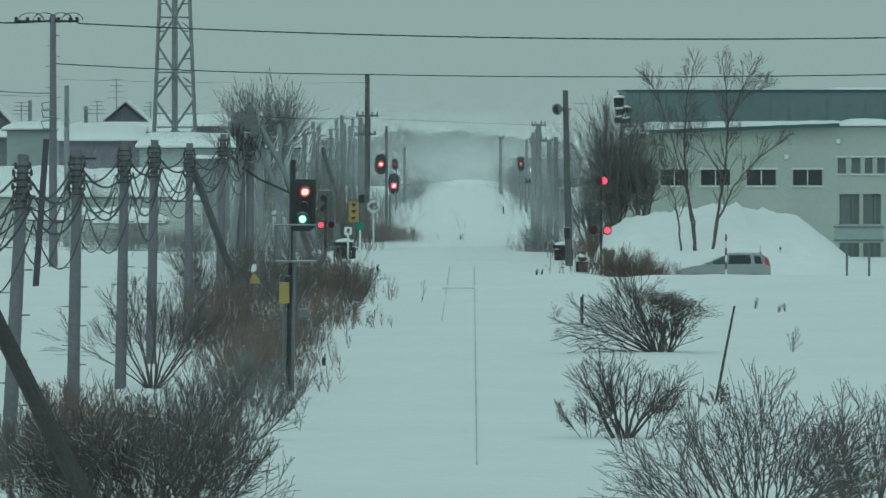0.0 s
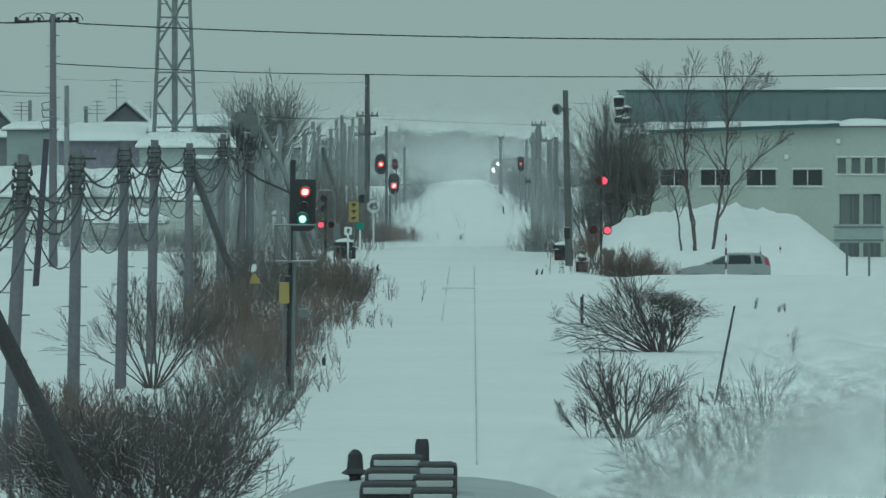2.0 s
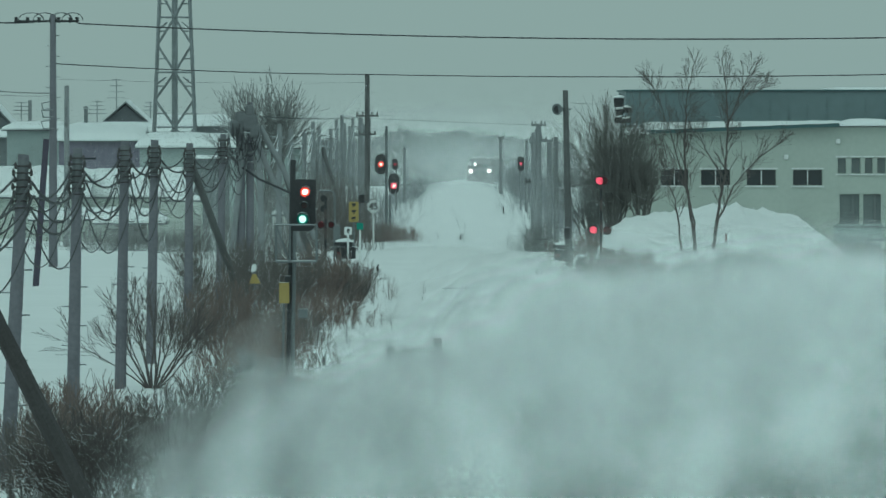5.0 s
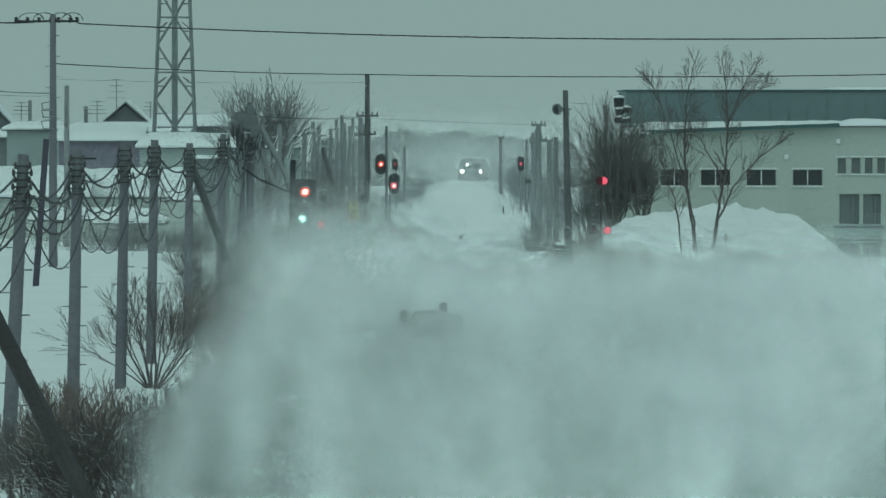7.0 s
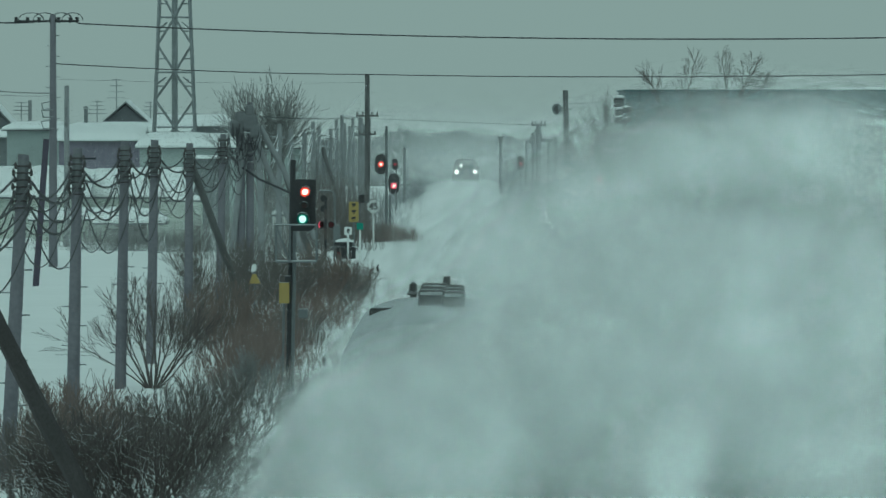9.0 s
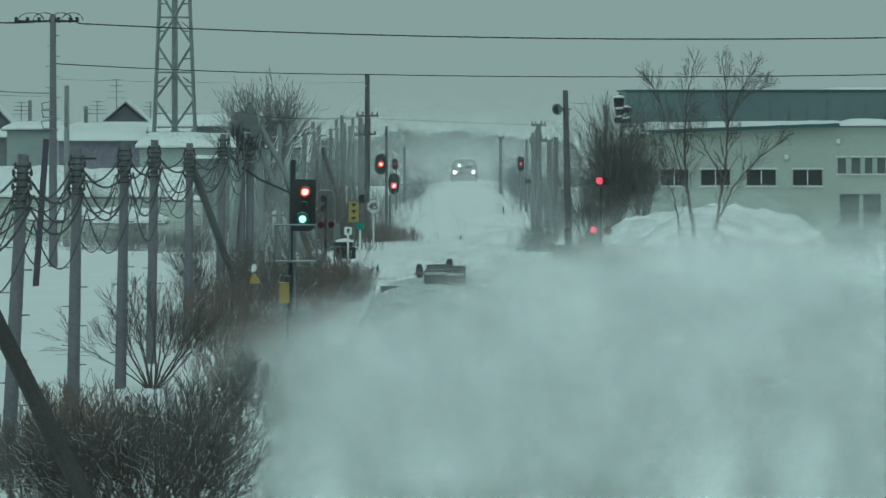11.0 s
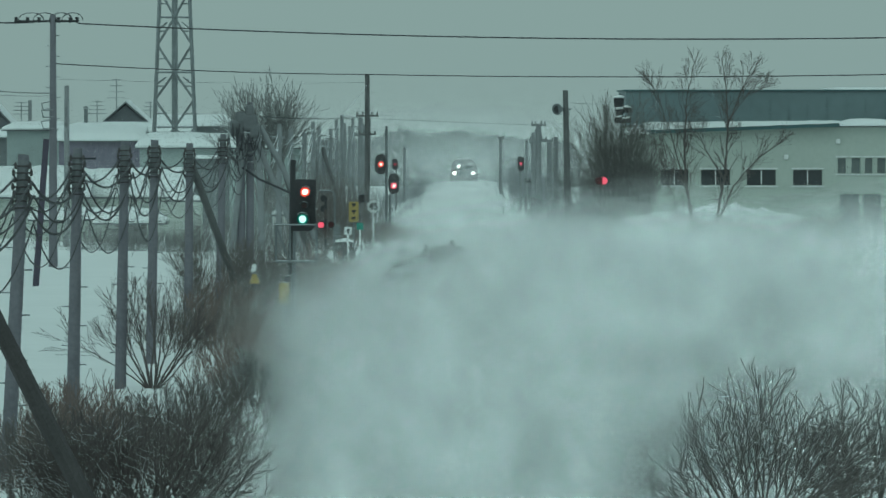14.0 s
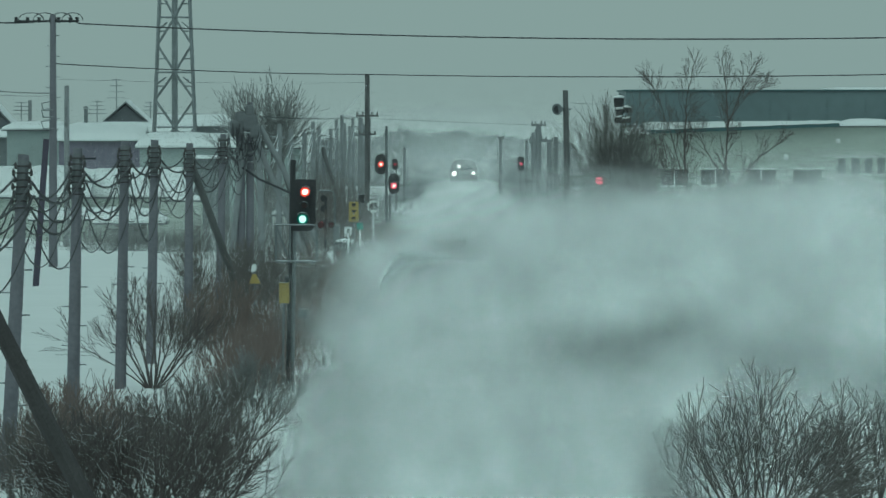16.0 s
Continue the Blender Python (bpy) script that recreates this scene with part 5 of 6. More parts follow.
thicket(-4.47, 285, 2.2, 10, 1.2, 180, 75, BARK_BROWN, "dark brown brush beside the signal", "thickets")
thicket(-3.98, 470, 2.4, 10, 0.95, 320, 67, BARK_BROWN, "brown brush beyond the level crossing", "thickets")
thicket(-15.4, 430, 5.2, 6, 1.3, 200, 141, BARK_RIME, "low rimed brush in the snow field behind the poles", "thickets")
thicket(-6.6, 440, 3.0, 20, 3.8, 300, 142, BARK_NEAR, "tall grey brush behind the signals", "thickets")
thicket(-17.21, 455, 4.5, 4, 1.3, 200, 68, BARK_RIME, "rimed brush in front of the sheds", "thickets")
thicket(-10.47, 420, 5.0, 14, 2.2, 260, 69, BARK_RIME, "grey rimed brush along the pole line", "thickets")
thicket(-7.66, 470, 5.0, 60, 3.6, 300, 70, BARK_RIME, "grey rimed brush behind the poles", "thickets")
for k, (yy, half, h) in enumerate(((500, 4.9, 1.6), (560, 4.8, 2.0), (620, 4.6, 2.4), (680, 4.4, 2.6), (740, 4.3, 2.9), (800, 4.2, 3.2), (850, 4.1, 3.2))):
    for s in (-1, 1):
        thicket(s * (half + 0.5), yy, 2.4, 58, h if s > 0 else h * 0.55, 130 if s > 0 else 70, 90 + 2 * k + s, BARK_FAR, "rimed brush lining the distant track, its colour paled with haze", "thickets")
thicket(-7.1, 172, 2.4, 8, 1.5, 170, 143, BARK_BROWN, "brown brush between the near telegraph poles", "thickets")
shrub(spot(520, 213), 1.2, 0.8, 12, 73, level=1, thin=0.005)
shrub(spot(490, 200), 1.4, 1.1, 16, 74, BARK_RIME, "snow-clotted leafless shrub beside the signal post", level=1, thin=0.005)

for k, (px, yy, w, h, n, m) in enumerate(((215, 178, 3.0, 0.9, 70, BARK_RIME), (320, 192, 2.6, 0.9, 70, BARK_RIME), (395, 205, 2.4, 0.9, 70, BARK_RIME), (440, 222, 2.0, 1.2, 170, BARK_BROWN), (470, 240, 2.2, 1.4, 200, BARK_BROWN), (380, 262, 3.0, 1.5, 200, BARK_NEAR), (60, 165, 2.6, 1.0, 140, BARK_BROWN), (520, 262, 1.4, 1.2, 120, BARK_NEAR))):
    thicket(0.45 + (px - 836) * yy / 16000, yy, w, 9, h, n, 120 + k, m, "snow-clotted brush on the bank below the poles", "thickets")


# trees
guided_tree((9.4, 386), [(((-0.1, 1.1), (-0.4, 2.5), (-0.8, 3.7), (-1.1, 4.7)), 0.06, 0)], 81, BARK_DARK, "slender bare tree on the snow mound before the office", length=1.3)
guided_tree((10.03, 386), [(((-0.24, 1.4), (-0.48, 3.3), (-0.53, 5.0), (-0.43, 6.7), (0.0, 8.3)), 0.09, 0), (((-0.1, 1.2), (-0.55, 3.0), (-1.1, 5.0), (-1.7, 6.7), (-2.1, 7.4)), 0.06, 1)], 82, BARK_DARK, "slender bare twin-stemmed tree on the snow mound", length=1.5)
guided_tree((10.67, 386), [(((0.24, 1.4), (0.58, 3.3), (0.68, 5.2), (0.63, 6.9), (0.41, 8.2)), 0.095, 0), (((0.3, 1.3), (0.95, 2.7), (2.0, 3.9), (3.2, 4.8)), 0.07, 1), (((0.65, 5.2), (1.2, 6.6), (1.85, 8.0)), 0.045, 2), (((0.66, 5.4), (1.5, 6.6), (2.5, 7.0)), 0.04, 2), (((0.5, 3.0), (-0.3, 4.3), (-0.7, 5.2)), 0.045, 2)], 83, BARK_DARK, "spreading bare tree with forked limbs on the snow mound", length=1.5)
shrub(spot(1085, 404), 2.9, 4.7, 46, 84, BARK_MID, "dense broom-shaped bare tree beside the crossing", level=3, thin=0.0075, r=0.042, name="bare_tree", group="bare trees")
shrub(spot(1050, 429), 2.6, 4.2, 26, 86, BARK_RIME, "dense broom-shaped bare tree beside the crossing", level=3, thin=0.0075, r=0.045, name="bare_tree", group="bare trees")
shrub(spot(1135, 403), 2.4, 3.0, 26, 88, BARK_MID, "dense broom-shaped bare tree beside the crossing", level=3, thin=0.0075, r=0.045, name="bare_tree", group="bare trees")
fan_shrub((-10.9, 500), 6.2, 26, 85, BARK_RIME, "bare tree with a broad twiggy crown behind the braced pole", spread=0.34, r=0.11, thin=0.013, bend=0.08, rise=0.05, bare=0.45, wide=0.6, foot=0.5, name="bare_tree", group="bare trees", z=1.2)
tree((-8.68, 560), 4.2, 3, 87, BARK_FAR, "small tree behind the pole line, its colour paled with haze", fan=0.2)


def distant_wood():
    """Belt of woodland on the far side of the dip, one mass."""
    rng = random.Random(5)
    form = Form()
    for i in range(900):
        y = rng.uniform(1150, 1290)
        px = rng.uniform(560, 1010)
        x = 0.45 + (px - 836) * y / 16000
        lump = 0.8 * math.exp(-(((px - 810) / 22) ** 2)) + 0.9 * math.exp(-(((px - 716) / 24) ** 2)) + 0.35 * math.exp(-(((px - 760) / 30) ** 2))
        h = (8.3 + 0.9 * lump - 0.8 * ease(880, 960, px) - 0.6 * ease(690, 600, px)) * rng.uniform(0.85, 1.03)
        g = ground_z(x, y)
        form.tube([(x, y, g), (x, y, g + h * 0.9)], [0.12, 0.03], 4, cap=False)
        for k in range(110):
            a, t = rng.uniform(0, 6.28), rng.uniform(0.12, 1.0)
            w = 1.7 * (1 - abs(t - 0.45)) * rng.uniform(0.4, 1)
            c = Vector((x + math.cos(a) * w, y + math.sin(a) * w, g + h * t))
            q = [c + Vector((rng.gauss(0, 0.2), rng.gauss(0, 0.2), rng.gauss(0, 0.24))) for _ in range(3)]
            s = len(form.v)
            form.v += q
            form.f.append((s, s + 1, s + 2))
            form.ids.append(0)
    tagged(new("distant_wood", form.done("distant_wood", BARK_WOOD)), "hazy grey belt of distant woodland", "woodland", kind="stuff")


distant_wood()


# ---------------------------------------------------------------- railcars
def section(w, z0, z_side, z_top, n=14):
    """Outline of a railcar: upright sides under an arched roof."""
    pts = [(-w, z0), (-w, z_side)]
    for k in range(n + 1):
        a = math.pi * (1 - k / n)
        c, s = math.cos(a), math.sin(a)
        pts.append((w * math.copysign(abs(c) ** 0.75, c), z_side + (z_top - z_side) * abs(s) ** 0.85))
    pts += [(w, z_side), (w, z0)]
    return pts


def railcar(label, length, roof_gear, name="railcar"):
    root = thing(name, (0, 0, 0), label, "train")
    w = 1.45
    part("body", Form().prism([(-w, 0.95), (w, 0.95), (w, 3.12), (-w, 3.12)], -length + 0.6, 0.6), TRAIN_SIDE, root)
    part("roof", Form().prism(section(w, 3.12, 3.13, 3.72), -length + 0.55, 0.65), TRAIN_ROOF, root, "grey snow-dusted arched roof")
    part("skirt", Form().box(-w + 0.1, w - 0.1, -length + 1.0, 0.2, 0.35, 0.95), TRAIN_DARK, root)
    part("coupler", Form().box(-0.15, 0.15, -length + 0.2, -length + 0.6, 0.75, 1.0, 0.03), TRAIN_DARK, root)
    part("gangway_door", Form().box(-0.4, 0.4, -length + 0.54, -length + 0.6, 1.05, 2.95, 0.02), TRAIN_SIDE, root)
    for s in (-1, 1):
        part("end_window", Form().box(min(s * 0.52, s * 1.2), max(s * 0.52, s * 1.2), -length + 0.57, -length + 0.6, 2.05, 2.75), PANE_PALE, root)
        part("tail_lamp", Form().disc(s * 1.0, -length + 0.55, 1.5, 0.09, -length + 0.6), TAIL_RED, root)
        for k in range(9):
            y0 = -length + 1.6 + k * (length - 2.6) / 9
            part("side_window", Form().box(s * 1.45 - 0.012, s * 1.45 + 0.012, y0, y0 + 1.1, 1.95, 2.75), PANE, root)
    for y0 in (-length + 2.4, -1.6):
        bogie = part("bogie", Form().box(-0.95, 0.95, y0 - 1.2, y0 + 1.2, 0.3, 0.62, 0.03), TRAIN_DARK, root)
        for dy in (-0.8, 0.8):
            for s in (-0.56, 0.56):
                part("wheel", Form().tube([(s - 0.06, y0 + dy, 0.43), (s + 0.06, y0 + dy, 0.43)], 0.43, 18), TRAIN_DARK, bogie)
    if roof_gear:
        part("exhaust_pipe", Form().tube([(0.03, 0, 3.6), (0.03, 0, 4.0), (0.03, 0, 4.05)], [0.062, 0.06, 0.05], 14), TRAIN_DARK, root, "sooty black exhaust stack")
        for k, (x0, x1, y) in enumerate(((-0.39, 0.05, -1.1), (0.0, 0.33, -2.7), (-0.40, 0.04, -3.9), (-0.02, 0.33, -5.2), (-0.41, 0.03, -6.5), (-0.02, 0.33, -7.7))):
            vent = part("roof_ventilator", Form().box(x0, x1, y - 0.3, y + 0.3, 3.55, 3.96, 0.05), TRAIN_DARK, root, "dark roof ventilator box")
            part("louvre", Form().box(x0 + 0.03, x1 - 0.03, y - 0.33, y - 0.3, 3.88, 3.93, 0.01), TRAIN_ROOF, vent)
        part("whistle", Form().tube([(-0.53, 0.1, 3.55), (-0.53, 0.1, 3.74), (-0.53, 0.1, 3.76), (-0.53, 0.1, 3.8), (-0.53, 0.1, 3.92), (-0.53, 0.1, 3.96)], [0.05, 0.05, 0.12, 0.07, 0.06, 0.02], 12), TRAIN_DARK, root, "dark bell-shaped whistle")
        part("roof_duct", Form().box(-1.18, -0.6, -6.1, -5.7, 3.40, 3.66, 0.03), TRAIN_DARK, root, "dark roof duct")
    return root


leaving_train = railcar("grey diesel railcar ploughing away through powder snow", 20.0, True)


def coming_front():
    root = thing("railcar", (0, 0, 0), "distant railcar approaching head-on with three headlights", "train")
    w = 1.45
    part("body", Form().prism([(-w, 0.4), (w, 0.4), (w, 1.9), (1.1, 2.5), (-1.1, 2.5), (-w, 1.9)], 0, 14), TRAIN_FAR, root, "front coloured close to the haze of driving snow")
    part("roof", Form().prism(section(1.2, 2.4, 2.41, 2.85), 0.1, 14), TRAIN_FAR, root)
    part("end_window", Form().box(-0.9, -0.1, -0.04, 0.0, 1.75, 2.3), PANE_PALE, root)
    part("end_window", Form().box(0.1, 0.9, -0.04, 0.0, 1.75, 2.3), PANE_PALE, root)
    part("front_band", Form().box(-0.95, 0.95, -0.05, 0.0, 1.15, 1.45), STEEL_FAR, root, "pale band across the front")
    for x, z, r in ((-1.0, 1.42, 0.22), (1.0, 1.42, 0.19), (-0.5, 2.15, 0.15)):
        part("headlight", Form().disc(x, -0.12, z, r, -0.05), GLOW_WHITE, root, "glaring white headlight")
        part("headlight_ring", Form().disc(x, -0.06, z, r * 1.5, 0.0), RED_PAINT, root)
    part("plough", Form().prism([(-1.5, -0.1), (1.5, -0.1), (1.3, 0.6), (-1.3, 0.6)], -0.5, 0.2), TRAIN_FAR, root, "snow plough blade")
    return root


coming_train = coming_front()


# ---------------------------------------------------------------- blown snow
MISTS = [mist("dense_powder_snow", 0.085, 2.1, 1.0, 1.05), mist("loose_powder_snow", 0.07, 1.8, 4.0, 0.8), mist("thin_powder_snow", 0.11, 1.6, 7.0, 0.6), mist("falling_snow_haze", 0.011, 0.7, 2.0, 0.4)]


def puff_mesh(seed, skins, material):
    form = Form()
    rng = random.Random(seed)
    for k in range(skins):
        r = 0.34 + 0.66 * k / (skins - 1)
        bm = bmesh.new()
        bmesh.ops.create_icosphere(bm, subdivisions=3, radius=1.0)
        off = Vector((rng.uniform(-9, 9), rng.uniform(-9, 9), rng.uniform(-9, 9)))
        for q in bm.verts:
            d = q.co.normalized()
            q.co = d * r * (1 + 0.26 * noise.noise(d * 1.5 + off) + 0.12 * noise.noise(d * 3.6 + off))
        form.join(bm)
    return form.done("snow_puff", material, True)


PUFFS = [[puff_mesh(100 + 7 * a + b, (13, 11, 9, 8)[a], MISTS[a]) for b in range(3)] for a in range(4)]
BILLOWS = []


def billow(kind, size, rows, seed):
    """One rigid puff of blown snow: rows of (seconds, x, y, z)."""
    ob = new("snow_puff", PUFFS[kind][seed % 3])
    ob.scale = size
    tagged(ob, ("dense billow of powder snow thrown up by the train", "loose billow of powder snow drifting off the track", "thin veil of drifting powder snow")[kind], "snow cloud", "blown snow", "stuff")
    BILLOWS.append((ob, rows, seed))


TRAIN_ROWS = [(0, 53.5), (1.0, 64.5), (1.5, 70.0), (2.0, 75.5), (2.5, 81.4), (3.0, 87.3), (3.5, 92.8), (4.2, 100.5), (6.3, 122.0), (7.0, 129.0), (8.0, 139.5), (9.0, 149.3), (10.0, 158.5), (11.3, 169.5), (12.5, 179.0), (13.5, 187.0), (14.5, 194.6), (16.0, 205.6)]


def train_y(t):
    return float(np.interp(t, [r[0] for r in TRAIN_ROWS], [r[1] for r in TRAIN_ROWS]))


SUNK = -9.0


def bank(kind, x, y, size, crests, seed):
    """A stretch of the snow cloud, two puffs that rise and sink with its crest: rows of (seconds, height of the crest)."""
    rng = random.Random(seed)
    for k in range(2):
        big = 1.0 if k == 0 else 0.8
        dx, dy, dz = (0.0, 0.0, 0.0) if k == 0 else ((0.5 if x < 0 else rng.choice((-0.5, 0.5))) * size[0], rng.uniform(-3, 3), rng.uniform(-0.35, 0.1))
        sx, sy, sz = size[0] * big * rng.uniform(0.95, 1.1), size[1] * big, size[2] * big * rng.uniform(0.92, 1.08)
        low, rows = -sz * 1.35 - 0.5, []
        for t, h in crests:
            z = low if h == SUNK else max(low, h - 0.72 * sz + dz)
            rows.append((t, x + dx + 0.12 * size[0] * math.sin(1.3 * t + seed), y + dy, z))
        if rows[0][0] > 0:
            rows.insert(0, (0, rows[0][1], rows[0][2], low))
            if rows[1][3] > low and rows[1][0] > 1.0:
                rows.insert(1, (rows[1][0] - 0.8, rows[1][1], rows[1][2], low))
        if rows[-1][0] < 16:
            rows.append((16.0, rows[-1][1] + 0.1, rows[-1][2], rows[-1][3]))
        billow(kind, (sx, sy, sz), rows, 3 * seed + k)


def wake(kind, dx, dy, z, size, t0, t1, seed, t2=None):
    """A billow that follows the train: it lifts at t0 to t1 and, after t2, is left behind."""
    low = -size[2] * 1.35 - 0.4
    rows = [(0, dx, train_y(max(0, t0)) + dy, low)]
    if t0 > 0.05:
        rows.append((t0, dx, train_y(t0) + dy, low))
    end = t2 or 16.0
    t, k = t1, 0
    while t < end:
        rows.append((t, dx + 0.5 * math.sin(1.7 * t + seed), train_y(t) + dy, z + 0.35 * math.sin(2.3 * t + seed * 2)))
        t += 0.7
    if t2:
        rows.append((t2, dx, train_y(t2) + dy, z))
        rows.append((t2 + 1.6, dx + 1.2, train_y(t2) + dy + 4, low))
    if rows[-1][0] < 16:
        rows.append((16.0, rows[-1][1], rows[-1][2] if t2 else train_y(16) + dy, rows[-1][3]))
    billow(kind, size, rows, seed)


# thrown up round the train, following it
wake(0, 1.2, -22.5, 2.8, (2.4, 2.5, 1.8), 2.5, 3.7, 1)
wake(0, 2.6, -13.0, 2.4, (3.2, 3.0, 1.7), 2.0, 3.1, 2)
wake(0, 5.4, -12.0, 2.6, (3.4, 4.0, 1.9), 1.5, 2.6, 4)
wake(1, 8.6, -12.0, 2.6, (3.4, 4.0, 2.1), 1.3, 2.6, 5)
wake(1, 2.0, -5.0, 2.9, (2.2, 3.0, 1.5), 2.4, 3.4, 3)
wake(1, 0.9, -9.0, 2.9, (2.2, 3.0, 1.3), 2.6, 3.6, 6)
wake(2, 4.4, -3.0, 3.1, (3.6, 3.0, 2.4), 2.2, 3.4, 7)
wake(2, 0.2, -6.0, 3.0, (2.0, 3.0, 1.4), 3.0, 3.9, 8)
wake(2, 8.4, -4.0, 2.9, (3.6, 4.0, 2.6), 2.0, 3.4, 10)
wake(1, -0.5, -21.0, 2.1, (2.2, 2.5, 1.7), 2.9, 3.9, 15)
wake(1, -0.4, -22.5, 2.0, (1.9, 2.0, 1.6), 2.9, 3.9, 16)
wake(0, -0.1, -23.8, 2.2, (2.1, 2.0, 2.0), 2.6, 3.8, 17)
wake(0, 1.6, -25.0, 2.2, (2.6, 2.2, 2.1), 2.4, 3.6, 18)
wake(0, 4.4, -20.0, 2.4, (3.4, 4.0, 2.1), 2.2, 3.4, 19)
wake(0, 7.6, -16.0, 2.4, (3.6, 4.0, 2.1), 2.0, 3.2, 20)
wake(2, 0.5, -3.0, 3.1, (2.2, 3.0, 1.7), 13.4, 14.8, 23)
wake(2, 0.4, -7.0, 3.3, (1.9, 2.5, 1.1), 1.7, 2.4, 24, 4.4)
# over the roof while the train is still near
wake(0, 1.4, -8.0, 3.3, (2.4, 3.0, 1.5), 2.2, 3.2, 11, 5.6)
wake(1, 4.4, -8.0, 3.6, (2.8, 3.0, 1.8), 1.6, 2.6, 12, 6.0)
wake(1, 7.4, -8.0, 3.4, (2.8, 3.0, 1.8), 1.4, 2.7, 13, 6.0)
wake(1, -0.6, -9.0, 3.2, (1.8, 3.0, 1.4), 2.4, 3.2, 14, 5.0)
wake(1, 1.9, -3.5, 3.6, (1.5, 2.5, 1.2), 2.0, 3.0, 21, 4.6)
wake(1, 0.2, -4.0, 3.5, (1.8, 2.5, 1.1), 2.6, 3.4, 22, 4.8)
# close behind the train in the first seconds
bank(0, -2.73, 80, (0.85, 4.0, 1.9), ((3.5, SUNK), (4, 2.88), (5.2, 2.88), (6.5, SUNK),), 10)
bank(0, -2.08, 80, (0.85, 4.0, 1.9), ((3.5, SUNK), (4, 3.47), (5.2, 3.97), (6.5, 3.67), (7.2, SUNK),), 11)
bank(0, -1.43, 80, (0.88, 4.0, 1.9), ((3.5, SUNK), (4, 4.07), (5.2, 4.67), (6.5, 4.28), (7.2, SUNK),), 12)
bank(0, -0.73, 80, (0.98, 4.0, 1.9), ((3, SUNK), (3.5, 3.5), (4, 4.32), (5.2, 4.57), (6.5, 4.07), (7.2, SUNK),), 13)
bank(0, 0.07, 80, (1.28, 4.0, 1.9), ((2.5, SUNK), (3, 3.35), (3.5, 4.1), (4, 4.53), (5.2, 4.57), (6.5, 3.97), (7.2, SUNK),), 14)
bank(0, 0.87, 80, (1.36, 4.0, 1.9), ((2, SUNK), (2.5, 3.35), (3, 3.9), (3.5, 4.75), (4, 4.88), (5.2, 4.78), (6.5, 4.07), (7.2, SUNK),), 15)
bank(0, 1.77, 80, (1.52, 4.0, 1.9), ((1, SUNK), (1.5, 2.97), (2, 3.75), (2.5, 4.5), (3, 4.9), (3.5, 5.2), (4, 5.07), (5.2, 5.07), (6.5, 4.28), (7.2, SUNK),), 16)
bank(0, 2.77, 80, (1.60, 4.0, 1.9), ((1, 2.97), (1.5, 3.27), (2, 4.35), (2.5, 4.9), (3, 5.2), (3.5, 5.4), (4, 5.22), (5.2, 5.17), (6.5, 4.57), (7.2, SUNK),), 17)
bank(0, 3.77, 80, (1.60, 4.0, 1.9), ((1, 3.07), (1.5, 3.52), (2, 4.75), (2.5, 5), (3, 5.3), (3.5, 5.4), (4, 5.32), (5.2, 5.28), (6.5, 4.67), (7.2, SUNK),), 18)
# along the track where the train has passed
bank(0, -3.63, 104, (1.10, 5.0, 2.2), ((5.2, SUNK), (6.2, 1.83), (6.5, 1.83), (7, SUNK),), 30)
bank(0, -2.79, 104, (1.10, 5.0, 2.2), ((4, SUNK), (5.2, 3.13), (6.2, 4.3), (6.5, 4.43), (7, 3.91), (7.5, 2.87), (8, 2.22), (8.5, 2.02), (9, 2.02), (10.2, 2.02), (11.5, SUNK),), 31)
bank(0, -1.94, 104, (1.14, 5.0, 2.2), ((4, SUNK), (5.2, 4.04), (6.2, 4.62), (6.5, 4.69), (7, 4.69), (7.5, 4.62), (8, 3.39), (8.5, 2.87), (9, 3), (10.2, 2.87), (11.5, SUNK),), 32)
bank(0, -1.03, 104, (1.27, 5.0, 2.2), ((5.2, SUNK), (6.2, 3.39), (6.5, 4.1), (7, 4.82), (7.5, 5.01), (8, 5.08), (8.5, 3.65), (9, 3.84), (10.2, 4.17), (11.5, 4.36), (12.5, 4.49), (13.2, 4.62), (14, 4.62), (14.6, 4.17), (15.2, 3.39), (16, 2.87),), 33)
bank(0, -0.04, 104, (1.66, 5.0, 2.2), ((5.2, SUNK), (6.2, 3.39), (6.5, 3.84), (7, 4.56), (7.5, 5.01), (8, 5.27), (8.5, 4.82), (9, 4.56), (10.2, 4.49), (11.5, 4.62), (12.5, 4.56), (13.2, 4.82), (14, 5.21), (14.6, 4.95), (15.2, 4.56), (16, 4.04),), 34)
bank(0, 1.00, 104, (1.77, 5.0, 2.2), ((3.5, SUNK), (4, 3.52), (5.2, 4.04), (6.2, 4.04), (6.5, 4.07), (7, 4.62), (7.5, 5.01), (8, 5.27), (8.5, 5.21), (9, 4.75), (10.2, 4.62), (11.5, 4.69), (12.5, 4.62), (13.2, 4.69), (14, 4.82), (14.6, 4.43), (15.2, 4.17), (16, 3.91),), 35)
bank(0, 2.17, 104, (1.98, 5.0, 2.2), ((3, 3.52), (3.5, 4.17), (4, 4.49), (5.2, 4.56), (6.2, 4.56), (6.5, 4.56), (7, 4.75), (7.5, 4.95), (8, 5.14), (8.5, 5.34), (9, 5.14), (10.2, 4.56), (11.5, 4.04), (12.5, 2.61), (13.2, SUNK),), 36)
bank(0, 3.47, 104, (2.08, 5.0, 2.2), ((3, 4.04), (3.5, 4.56), (4, 4.69), (5.2, 4.75), (6.2, 4.75), (6.5, 4.75), (7, 4.82), (7.5, 4.95), (8, 5.14), (8.5, 5.34), (9, 5.4), (10.2, 4.43), (11.5, 3.13), (12.5, SUNK),), 37)
